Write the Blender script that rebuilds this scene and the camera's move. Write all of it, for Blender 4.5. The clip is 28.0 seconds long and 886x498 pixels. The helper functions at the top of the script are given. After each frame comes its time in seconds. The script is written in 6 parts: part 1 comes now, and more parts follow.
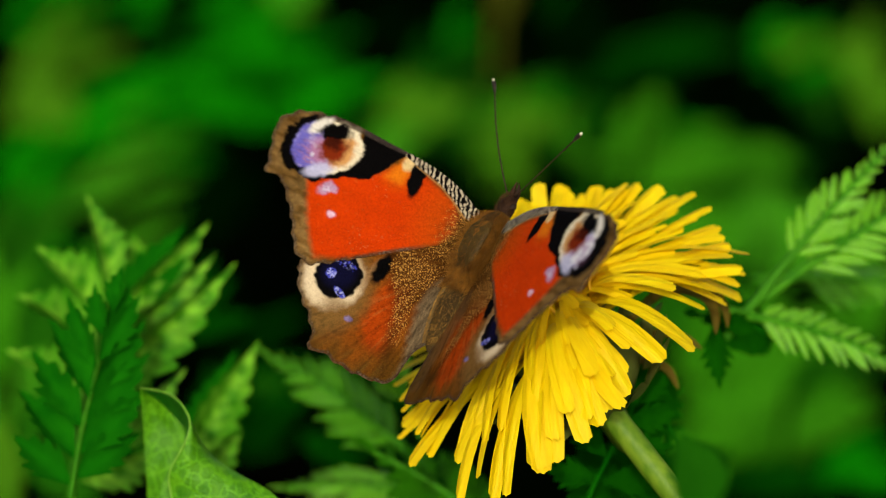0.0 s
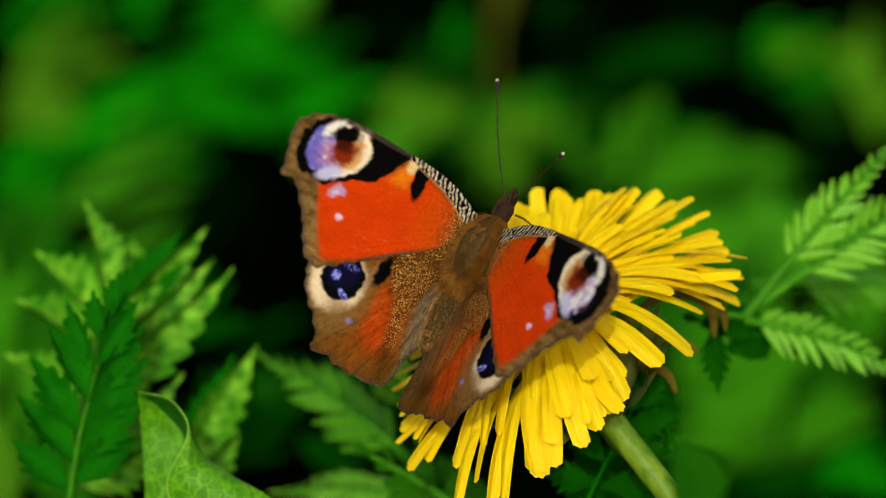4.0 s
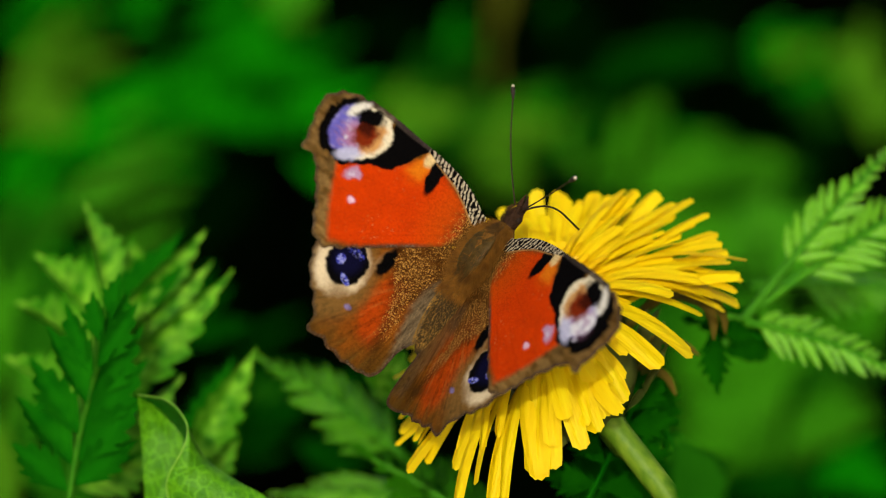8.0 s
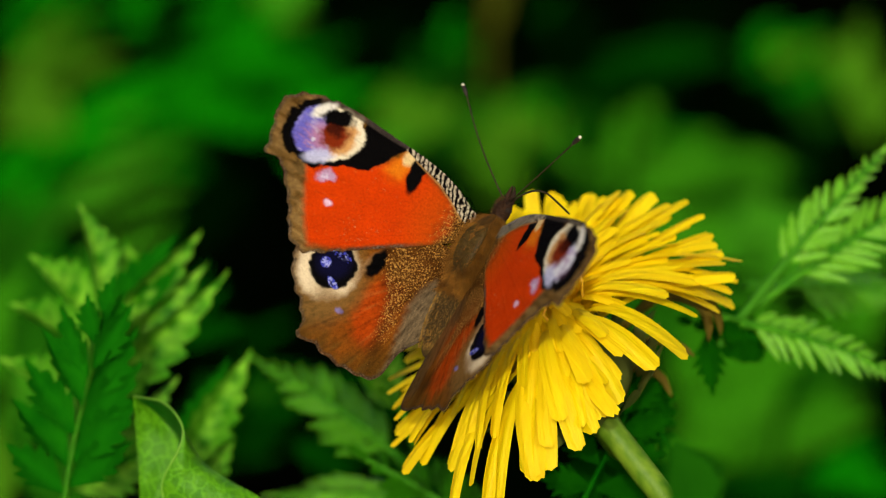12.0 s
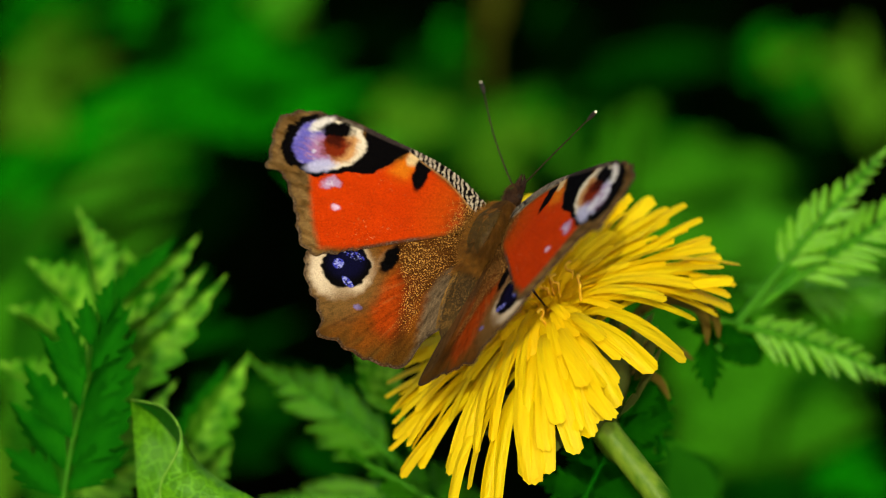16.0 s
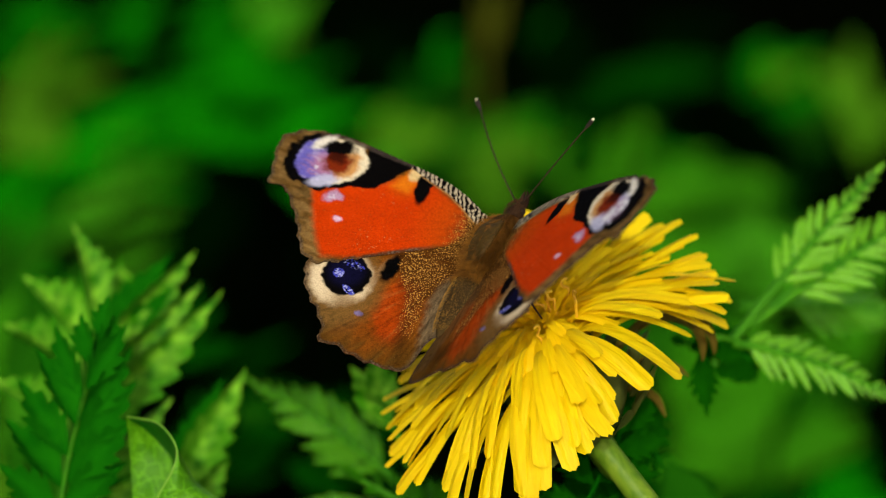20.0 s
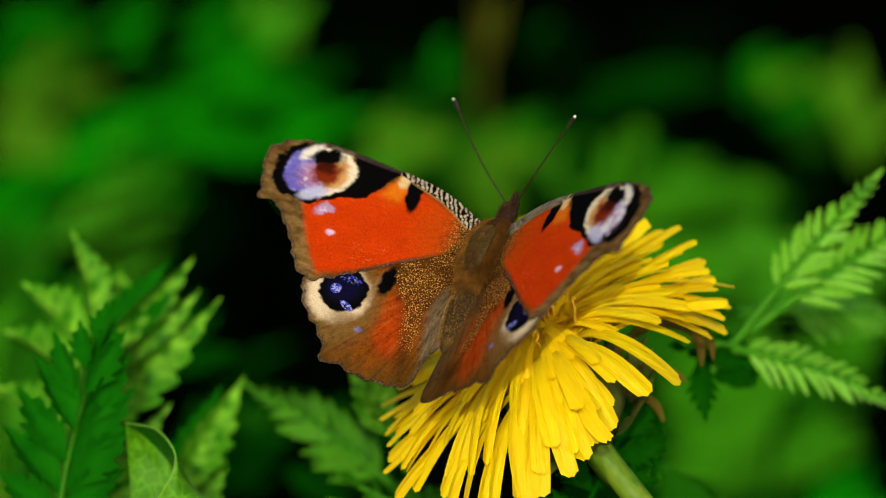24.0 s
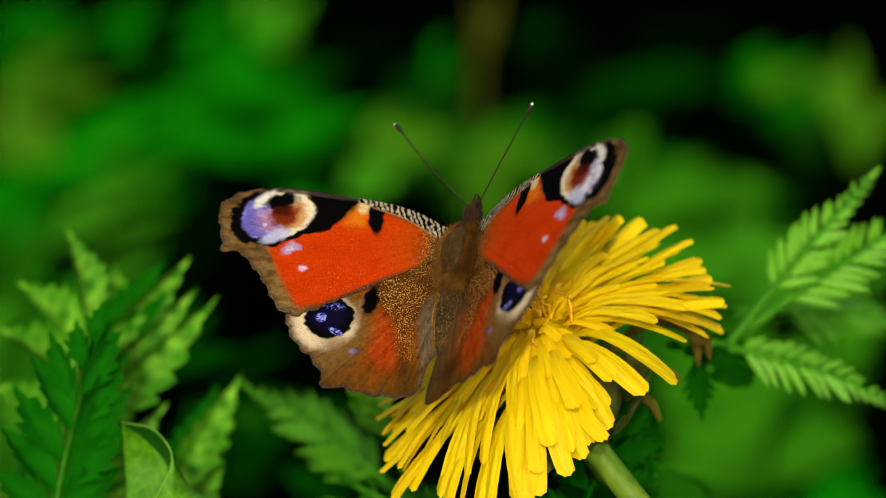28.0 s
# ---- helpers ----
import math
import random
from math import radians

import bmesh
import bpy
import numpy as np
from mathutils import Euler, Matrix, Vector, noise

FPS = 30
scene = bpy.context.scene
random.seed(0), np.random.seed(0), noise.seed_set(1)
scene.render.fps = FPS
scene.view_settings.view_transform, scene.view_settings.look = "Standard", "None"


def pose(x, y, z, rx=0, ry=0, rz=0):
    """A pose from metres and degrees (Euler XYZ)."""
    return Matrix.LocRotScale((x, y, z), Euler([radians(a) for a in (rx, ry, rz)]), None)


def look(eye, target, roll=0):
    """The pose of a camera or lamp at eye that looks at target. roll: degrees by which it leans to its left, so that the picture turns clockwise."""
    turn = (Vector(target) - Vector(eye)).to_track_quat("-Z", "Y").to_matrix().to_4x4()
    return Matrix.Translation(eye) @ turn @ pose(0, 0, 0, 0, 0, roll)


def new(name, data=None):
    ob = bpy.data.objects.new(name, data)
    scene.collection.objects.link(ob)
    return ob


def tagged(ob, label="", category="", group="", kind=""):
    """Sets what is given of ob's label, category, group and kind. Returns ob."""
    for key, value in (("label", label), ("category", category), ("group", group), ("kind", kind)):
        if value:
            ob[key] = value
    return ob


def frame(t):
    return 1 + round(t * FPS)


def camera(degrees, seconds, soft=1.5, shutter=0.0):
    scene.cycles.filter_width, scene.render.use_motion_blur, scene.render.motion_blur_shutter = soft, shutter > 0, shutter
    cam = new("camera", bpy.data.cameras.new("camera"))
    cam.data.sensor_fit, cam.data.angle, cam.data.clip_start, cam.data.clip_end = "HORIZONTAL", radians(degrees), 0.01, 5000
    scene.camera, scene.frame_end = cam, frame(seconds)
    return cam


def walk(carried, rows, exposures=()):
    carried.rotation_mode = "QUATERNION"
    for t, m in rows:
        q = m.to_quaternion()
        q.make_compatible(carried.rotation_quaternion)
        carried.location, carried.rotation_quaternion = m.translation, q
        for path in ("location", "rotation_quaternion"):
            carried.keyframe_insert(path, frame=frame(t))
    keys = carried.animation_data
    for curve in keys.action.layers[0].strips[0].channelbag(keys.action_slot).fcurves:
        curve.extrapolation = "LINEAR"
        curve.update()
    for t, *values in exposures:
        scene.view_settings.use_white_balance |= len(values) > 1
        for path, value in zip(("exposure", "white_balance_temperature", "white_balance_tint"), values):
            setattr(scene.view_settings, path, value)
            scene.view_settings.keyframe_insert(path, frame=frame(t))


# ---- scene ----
cam = camera(20, 28.0, 1.0)
# a long close-up lens, stopped down, focused on the butterfly
REACH = 0.33
cam.data.dof.use_dof = True
cam.data.dof.focus_distance = 0.319
cam.data.dof.aperture_fstop = 11.5
cam.data.dof.aperture_blades = 0
TILT = radians(25)
HEIGHT = 0.30


def at(u, v, w):
    """A place in millimetres from the flower head's level: u to the right, v up and w forward on axes that lean back with the line of sight."""
    return Vector((u, v * math.sin(TILT) - w * math.cos(TILT), v * math.cos(TILT) + w * math.sin(TILT))) / 1000 + Vector((0, 0, HEIGHT))


def way(u, v, w):
    return (at(u, v, w) - at(0, 0, 0)).normalized()


EYE = at(0, 0, REACH * 1000)


def aim(u, v):
    return look(EYE, at(u, v, 0))


walk(cam, [
    (0.0, aim(-0.03, -0.11)), (0.5, aim(-0.02, -0.02)), (1.0, aim(-0.02, 0.05)), (1.5, aim(-0.03, 0.09)), (2.0, aim(-0.02, 0.19)),
    (2.5, aim(-0.06, 0.29)), (3.0, aim(0.11, 0.31)), (3.5, aim(0.19, 0.41)), (5.5, aim(0.23, 0.54)), (6.0, aim(0.44, 0.58)),
    (6.5, aim(0.40, 0.67)), (7.0, aim(0.41, 0.75)), (7.5, aim(0.29, 0.80)), (8.0, aim(0.27, 0.75)), (8.5, aim(0.30, 0.65)),
    (9.0, aim(0.57, 0.45)), (9.5, aim(0.65, 0.56)), (10.0, aim(0.88, 0.57)), (10.5, aim(0.94, 0.69)), (11.0, aim(1.11, 0.81)),
    (11.5, aim(1.03, 0.92)), (12.0, aim(0.90, 0.91)), (12.5, aim(0.80, 0.91)), (14.5, aim(1.02, 1.03)), (15.0, aim(1.27, 1.15)),
    (15.5, aim(1.12, 1.33)), (16.0, aim(1.16, 1.38)), (16.5, aim(1.05, 1.49)), (17.0, aim(1.27, 1.61)), (17.5, aim(1.27, 1.93)),
    (18.0, aim(1.53, 2.14)), (18.5, aim(1.73, 2.54)), (19.0, aim(1.84, 3.01)), (19.5, aim(1.72, 3.34)), (20.0, aim(1.71, 3.56)),
    (20.5, aim(1.50, 3.66)), (21.0, aim(1.49, 3.85)), (21.5, aim(1.50, 3.89)), (23.5, aim(1.66, 4.26)), (24.0, aim(1.89, 4.36)),
    (24.5, aim(1.97, 4.39)), (25.0, aim(2.20, 4.47)), (25.5, aim(2.20, 4.45)), (26.0, aim(2.35, 4.31)), (26.5, aim(2.42, 4.37)),
    (27.0, aim(2.52, 4.26)), (27.5, aim(2.49, 4.26)), (28.0, aim(2.37, 4.27)),
])


# ---- light ----
SUN_WAY = way(-0.05, 0.20, 0.975)
world = bpy.data.worlds.new("world")
scene.world = world
world.use_nodes = True
sky = world.node_tree.nodes.new("ShaderNodeTexSky")
sky.sky_type = 'NISHITA'
sky.sun_disc = False
sky.dust_density = 4.0
sky.ozone_density = 0.3
sky.air_density = 0.7
sky.sun_elevation = math.asin(SUN_WAY.z)
sky.sun_rotation = math.atan2(SUN_WAY.x, SUN_WAY.y)
world.node_tree.links.new(sky.outputs[0], world.node_tree.nodes["Background"].inputs[0])
world.node_tree.nodes["Background"].inputs[1].default_value = 0.25
sun = new("sun", bpy.data.lights.new("sun", 'SUN'))
sun.data.energy = 3.2
sun.data.angle = radians(0.55)
sun.data.color = (0.97, 0.96, 0.72)
sun.matrix_world = look(SUN_WAY * 5, (0, 0, 0))
scene.view_settings.exposure = -0.53


# ---- materials ----
def material(name):
    m = bpy.data.materials.new(name)
    m.use_nodes = True
    nt = m.node_tree
    b = nt.nodes["Principled BSDF"]
    return m, nt, b


def node(nt, kind, **values):
    n = nt.nodes.new(kind)
    for key, value in values.items():
        n.inputs[key.replace("_", " ")].default_value = value
    return n


def coords(nt, scale=(1, 1, 1)):
    c = nt.nodes.new("ShaderNodeTexCoord")
    m = nt.nodes.new("ShaderNodeMapping")
    m.inputs["Scale"].default_value = scale
    nt.links.new(c.outputs["Object"], m.inputs["Vector"])
    return m.outputs["Vector"]


def noise_node(nt, vec, scale, detail=3.0):
    n = node(nt, "ShaderNodeTexNoise", Scale=scale, Detail=detail)
    nt.links.new(vec, n.inputs["Vector"])
    return n.outputs["Fac"]


def ramp(nt, fac, *stops):
    r = nt.nodes.new("ShaderNodeValToRGB")
    while len(r.color_ramp.elements) < len(stops):
        r.color_ramp.elements.new(0.5)
    for e, (p, c) in zip(r.color_ramp.elements, stops):
        e.position, e.color = p, (*c, 1)
    nt.links.new(fac, r.inputs["Fac"])
    return r.outputs["Color"]


def mix(nt, a, b, fac, blend='MIX'):
    m = nt.nodes.new("ShaderNodeMix")
    m.data_type, m.blend_type = 'RGBA', blend
    for socket, value in ((m.inputs[0], fac), (m.inputs[6], a), (m.inputs[7], b)):
        if isinstance(value, (int, float)):
            socket.default_value = value
        elif isinstance(value, tuple):
            socket.default_value = (*value, 1)
        else:
            nt.links.new(value, socket)
    return m.outputs[2]


def bump(nt, b, height, strength, distance):
    n = node(nt, "ShaderNodeBump", Strength=strength, Distance=distance)
    nt.links.new(height, n.inputs["Height"])
    nt.links.new(n.outputs["Normal"], b.inputs["Normal"])


def sum_node(nt, kind, *values):
    n = nt.nodes.new("ShaderNodeMath")
    n.operation = kind
    for socket, value in zip(n.inputs, values):
        if isinstance(value, (int, float)):
            socket.default_value = value
        else:
            nt.links.new(value, socket)
    return n.outputs[0]


def thin(nt, b, color, share):
    """Lets part of the light through a thin blade."""
    t = nt.nodes.new("ShaderNodeBsdfTranslucent")
    nt.links.new(color, t.inputs["Color"])
    s = nt.nodes.new("ShaderNodeMixShader")
    s.inputs[0].default_value = share
    nt.links.new(b.outputs[0], s.inputs[1])
    nt.links.new(t.outputs[0], s.inputs[2])
    nt.links.new(s.outputs[0], nt.nodes["Material Output"].inputs["Surface"])


def leaf_material(name, dark, light, rough=0.42, share=0.28, grain=260, rib=0.3, gloss=0.12, net=0, veined=0):
    m, nt, b = material(name)
    vec = coords(nt)
    info = nt.nodes.new("ShaderNodeObjectInfo")
    c = ramp(nt, noise_node(nt, vec, grain, 4), (0.3, dark), (0.72, light))
    c = mix(nt, c, tuple(0.5 * (x + y) for x, y in zip(dark, light)), info.outputs["Random"])
    fine = noise_node(nt, vec, grain * 9, 2)
    c = mix(nt, c, light, ramp(nt, fine, (0.62, (0, 0, 0)), (0.78, (0.5, 0.5, 0.5))))
    if net:
        # a pale network of veins between slightly raised cells
        cells = nt.nodes.new("ShaderNodeTexVoronoi")
        cells.feature = 'DISTANCE_TO_EDGE'
        cells.inputs["Scale"].default_value = net
        warp = nt.nodes.new("ShaderNodeVectorMath")
        warp.operation = 'MULTIPLY_ADD'
        warp.inputs[1].default_value = (0.002, 0.002, 0.002)
        nz = nt.nodes.new("ShaderNodeTexNoise")
        nz.inputs["Scale"].default_value = 500
        nt.links.new(vec, nz.inputs["Vector"])
        nt.links.new(nz.outputs["Color"], warp.inputs[0])
        nt.links.new(vec, warp.inputs[2])
        nt.links.new(warp.outputs[0], cells.inputs["Vector"])
        c = mix(nt, tuple(min(1, 1.7 * x + 0.005) for x in light), c, ramp(nt, cells.outputs["Distance"], (0.0, (0.62, 0.62, 0.62)), (0.12, (1, 1, 1))))
        spots = noise_node(nt, vec, 90, 1)
        c = mix(nt, c, (0.42, 0.36, 0.02), ramp(nt, spots, (0.70, (0, 0, 0)), (0.76, (0.7, 0.7, 0.7))))
    relief = noise_node(nt, vec, grain * 5, 3)
    if veined:
        # side veins that leave the midrib at a slant: dark furrows, paler swellings with painted sheen between
        place = nt.nodes.new("ShaderNodeSeparateXYZ")
        nt.links.new(vec, place.inputs[0])
        off = sum_node(nt, 'ABSOLUTE', place.outputs["X"], 0.0)
        slant = sum_node(nt, 'MULTIPLY_ADD', off, -1.1, place.outputs["Y"])
        slant = sum_node(nt, 'MULTIPLY_ADD', noise_node(nt, vec, 700, 2), 0.0008, slant)
        swell = sum_node(nt, 'SINE', sum_node(nt, 'MULTIPLY', slant, math.tau / veined), 0.0)
        sheen_patch = ramp(nt, noise_node(nt, vec, 330, 2), (0.40, (0, 0, 0)), (0.58, (1, 1, 1)))
        c = mix(nt, c, tuple(0.6 * x for x in dark), ramp(nt, swell, (0.0, (0.22, 0.22, 0.22)), (0.4, (0, 0, 0))))
        # gloss along the midrib, painted as whitish patches
        pale = ramp(nt, off, (0.0, (0.9, 0.9, 0.9)), (0.0009, (0.75, 0.75, 0.75)), (0.0019, (0, 0, 0)))
        pale = mix(nt, (0, 0, 0), pale, ramp(nt, swell, (0.2, (0.55, 0.55, 0.55)), (0.9, (1, 1, 1))))
        c = mix(nt, c, (3.6 * light[0] + 0.04, 1.9 * light[1] + 0.04, 5 * light[2] + 0.02), mix(nt, (0, 0, 0), pale, sheen_patch))
        relief = sum_node(nt, 'MULTIPLY_ADD', swell, 0.15, relief)
    nt.links.new(c, b.inputs["Base Color"])
    b.inputs["Roughness"].default_value = rough
    b.inputs["Specular IOR Level"].default_value = gloss
    bump(nt, b, relief, rib, 0.0003)
    thin(nt, b, c, share)
    return m


leaf_mid = leaf_material("leaf_mid", (0.002, 0.075, 0.0005), (0.050, 0.25, 0.002), share=0.08, gloss=0.04, veined=0.0030, rib=0.7)
leaf_light = leaf_material("leaf_light", (0.035, 0.25, 0.002), (0.24, 0.58, 0.010), 0.3, gloss=0.55)
# half shade on the near leaf, mixed into a deeper green
leaf_half_shade = leaf_material("leaf_half_shade", (0.001, 0.060, 0.001), (0.008, 0.125, 0.002), 0.5, 0.15, gloss=0.0)
rib_mat = leaf_material("rib", (0.015, 0.13, 0.002), (0.060, 0.24, 0.006), 0.5, 0.1, gloss=0.06)
# shade below the flower head, mixed into a darkened green
leaf_shaded = leaf_material("leaf_shaded", (0.001, 0.030, 0.0005), (0.005, 0.075, 0.0005), 0.5, 0.12, gloss=0.0)
leaf_fresh = leaf_material("leaf_fresh", (0.018, 0.180, 0.001), (0.130, 0.40, 0.005), 0.35, gloss=0.25)
leaf_curl = leaf_material("leaf_curl", (0.012, 0.110, 0.0008), (0.090, 0.270, 0.003), 0.42, 0.12, 420, 0.8, gloss=0.14, net=520)
# darker copy of the curled leaf's green, for the shade in its fold
leaf_fold_shade = leaf_material("leaf_fold_shade", (0.001, 0.050, 0.001), (0.006, 0.100, 0.003), 0.42, 0.08, 420, 0.8, gloss=0.10, net=520)
# paler green for the bright line of light along the rolled rim
edge_highlight_mat = leaf_material("leaf_edge", (0.10, 0.27, 0.01), (0.20, 0.40, 0.04), 0.4, 0.1, 420, 0.2, gloss=0.3)
# the plants behind: soft meadow greens
far_olive = leaf_material("far_olive", (0.028, 0.12, 0.003), (0.068, 0.20, 0.007), 0.6, 0.2, 60, gloss=0.0)
far_mid = leaf_material("far_mid", (0.020, 0.15, 0.004), (0.055, 0.25, 0.008), 0.6, 0.2, 60, gloss=0.0)
far_pale = leaf_material("far_pale", (0.016, 0.125, 0.002), (0.042, 0.205, 0.005), 0.6, 0.2, 60, gloss=0.0)
far_green = leaf_material("far_green", (0.001, 0.10, 0.0005), (0.005, 0.19, 0.001), 0.6, 0.2, 60, gloss=0.0)
# shaded copies of the far greens: the shade is in the colour
far_dim_shade = leaf_material("far_dim_shade", (0.0004, 0.022, 0.0003), (0.002, 0.050, 0.0006), 0.6, 0.2, 60, gloss=0.0)
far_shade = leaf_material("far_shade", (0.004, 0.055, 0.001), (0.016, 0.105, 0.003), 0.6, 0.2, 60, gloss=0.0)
far_deep_shade = leaf_material("far_deep_shade", (0.0001, 0.002, 0.0001), (0.0002, 0.005, 0.0001), 0.7, 0.1, 60, gloss=0.0)
far_dry = leaf_material("far_dry", (0.030, 0.040, 0.003), (0.075, 0.080, 0.007), 0.6, 0.2, 60, gloss=0.0)

petal_mat, nt, b = material("petal_yellow")
vec = coords(nt)
streak = noise_node(nt, coords(nt, (1600, 60, 400)), 1.0, 3)
c = ramp(nt, streak, (0.3, (0.76, 0.52, 0.001)), (0.7, (0.82, 0.66, 0.002)))
sep = nt.nodes.new("ShaderNodeSeparateXYZ")
nt.links.new(vec, sep.inputs[0])
span = node(nt, "ShaderNodeMapRange")
span.inputs["From Min"].default_value, span.inputs["From Max"].default_value = 0.003, 0.011
nt.links.new(sep.outputs["Y"], span.inputs["Value"])
c = mix(nt, (0.88, 0.58, 0.001), c, span.outputs[0])
info = nt.nodes.new("ShaderNodeObjectInfo")
c = mix(nt, c, (0.79, 0.53, 0.002), ramp(nt, info.outputs["Random"], (0.0, (0, 0, 0)), (1.0, (0.6, 0.6, 0.6))))
nt.links.new(c, b.inputs["Base Color"])
b.inputs["Roughness"].default_value = 0.5
b.inputs["Specular IOR Level"].default_value = 0.12
bump(nt, b, streak, 0.9, 0.0003)
thin(nt, b, c, 0.28)

stem_mat, nt, b = material("stem_green")
vec = coords(nt)
c = ramp(nt, noise_node(nt, coords(nt, (700, 700, 40)), 1.0, 4), (0.3, (0.045, 0.120, 0.004)), (0.7, (0.14, 0.23, 0.014)))
nt.links.new(c, b.inputs["Base Color"])
b.inputs["Roughness"].default_value = 0.45
b.inputs["Specular IOR Level"].default_value = 0.12
bump(nt, b, noise_node(nt, coords(nt, (900, 900, 60)), 1.0, 3), 0.4, 0.0002)

bract_mat = leaf_material("bract", (0.045, 0.10, 0.01), (0.17, 0.16, 0.04), 0.5, 0.12, 300, gloss=0.05)
bract_dry = leaf_material("bract_dry", (0.040, 0.032, 0.003), (0.12, 0.080, 0.007), 0.55, 0.12, 300, gloss=0.05)
style_mat, nt, b = material("style_orange")
c = ramp(nt, noise_node(nt, coords(nt), 900), (0.3, (0.75, 0.34, 0.005)), (0.7, (0.90, 0.58, 0.01)))
nt.links.new(c, b.inputs["Base Color"])
b.inputs["Roughness"].default_value = 0.6

wing_mat, nt, b = material("wing_scales")
attr = nt.nodes.new("ShaderNodeVertexColor")
attr.layer_name = "pattern"
vec = coords(nt)
grain = noise_node(nt, vec, 5200, 2)
speck = nt.nodes.new("ShaderNodeMath")
speck.operation = 'MULTIPLY_ADD'
speck.inputs[1].default_value = 0.29
nt.links.new(attr.outputs["Alpha"], speck.inputs[0])
nt.links.new(noise_node(nt, vec, 5400, 2.0), speck.inputs[2])
c = mix(nt, attr.outputs["Color"], (0.54, 0.28, 0.060), ramp(nt, speck.outputs[0], (0.83, (0, 0, 0)), (0.90, (1, 1, 1))))
c = mix(nt, c, ramp(nt, grain, (0.25, (0.18, 0.18, 0.18)), (0.75, (0.64, 0.64, 0.64))), 0.66, 'MULTIPLY')
nt.links.new(c, b.inputs["Base Color"])
b.inputs["Roughness"].default_value = 0.8
b.inputs["Specular IOR Level"].default_value = 0.02
bump(nt, b, grain, 0.6, 0.00015)


def hairy(name, dark, light, scale=2500, rough=0.75):
    m, nt, b = material(name)
    vec = coords(nt)
    c = ramp(nt, noise_node(nt, vec, scale, 3), (0.3, dark), (0.72, light))
    c = mix(nt, c, dark, ramp(nt, noise_node(nt, vec, 350, 2), (0.45, (0, 0, 0)), (0.7, (0.7, 0.7, 0.7))))
    nt.links.new(c, b.inputs["Base Color"])
    b.inputs["Roughness"].default_value = rough
    b.inputs["Specular IOR Level"].default_value = 0.15
    bump(nt, b, noise_node(nt, vec, scale, 2), 0.8, 0.0003)
    return m


thorax_mat = hairy("thorax_brown", (0.060, 0.025, 0.002), (0.17, 0.072, 0.007))
shield_mat = hairy("thorax_shield", (0.030, 0.017, 0.002), (0.066, 0.036, 0.004), 1600, 0.6)
abdomen_mat = hairy("abdomen_brown", (0.018, 0.010, 0.002), (0.095, 0.052, 0.010), 5200)
head_mat = hairy("head_brown", (0.010, 0.004, 0.002), (0.045, 0.018, 0.006))
fuzz_mat = hairy("fuzz_rust", (0.10, 0.038, 0.003), (0.26, 0.110, 0.011), 900)
fuzz_olive = hairy("fuzz_olive", (0.028, 0.014, 0.002), (0.10, 0.050, 0.008), 900)
fuzz_dark = hairy("fuzz_dark", (0.015, 0.007, 0.003), (0.09, 0.040, 0.010), 900)
gold_hair = hairy("fuzz_gold", (0.12, 0.060, 0.008), (0.36, 0.19, 0.035), 900)
eye_mat, nt, b = material("eye_dark")
b.inputs["Base Color"].default_value = (0.012, 0.006, 0.003, 1)
b.inputs["Roughness"].default_value = 0.7
b.inputs["Specular IOR Level"].default_value = 0.2
feeler_mat = hairy("feeler_brown", (0.010, 0.006, 0.003), (0.045, 0.026, 0.012), 3000, 0.6)
club_mat = hairy("club_black", (0.01, 0.008, 0.006), (0.03, 0.02, 0.015), 3000, 0.5)
pale_tip, nt, b = material("pale_tip")
b.inputs["Base Color"].default_value = (0.75, 0.66, 0.45, 1)
b.inputs["Roughness"].default_value = 0.5

shaded_soil_mat, nt, b = material("soil")
vec = coords(nt)
# near black: the deep shade below the plants goes into the soil colour
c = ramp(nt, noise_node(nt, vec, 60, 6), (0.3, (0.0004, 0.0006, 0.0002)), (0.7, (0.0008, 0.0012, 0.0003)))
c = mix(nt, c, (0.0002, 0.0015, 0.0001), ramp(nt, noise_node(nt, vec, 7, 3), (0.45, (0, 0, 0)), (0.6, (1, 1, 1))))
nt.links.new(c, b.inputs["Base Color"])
b.inputs["Roughness"].default_value = 1.0
b.inputs["Specular IOR Level"].default_value = 0.0
bump(nt, b, noise_node(nt, vec, 90, 6), 1.0, 0.01)


# ---- building helpers ----
def mesh_from(name, verts, faces, mat, smooth=True):
    me = bpy.data.meshes.new(name)
    me.from_pydata([tuple(v) for v in verts], [], faces)
    me.materials.append(mat)
    if smooth:
        me.polygons.foreach_set("use_smooth", [True] * len(me.polygons))
    me.update()
    return me


def part(name, me, parent, m=None, label=""):
    ob = new(name, me)
    ob.parent = parent
    if m is not None:
        ob.matrix_local = m
    return tagged(ob, label)


def thing(name, m, label, category, group="", kind=""):
    ob = new(name)
    ob.empty_display_size = 0.005
    ob.matrix_world = m
    return tagged(ob, label, category, group, kind)


def grid(nu, nv, fn):
    """Vertices and faces of a sheet; fn takes 0 to 1 along and -1 to 1 across."""
    verts = [fn(i / (nu - 1), 2 * j / (nv - 1) - 1) for i in range(nu) for j in range(nv)]
    faces = [(i * nv + j, i * nv + j + 1, (i + 1) * nv + j + 1, (i + 1) * nv + j) for i in range(nu - 1) for j in range(nv - 1)]
    return verts, faces


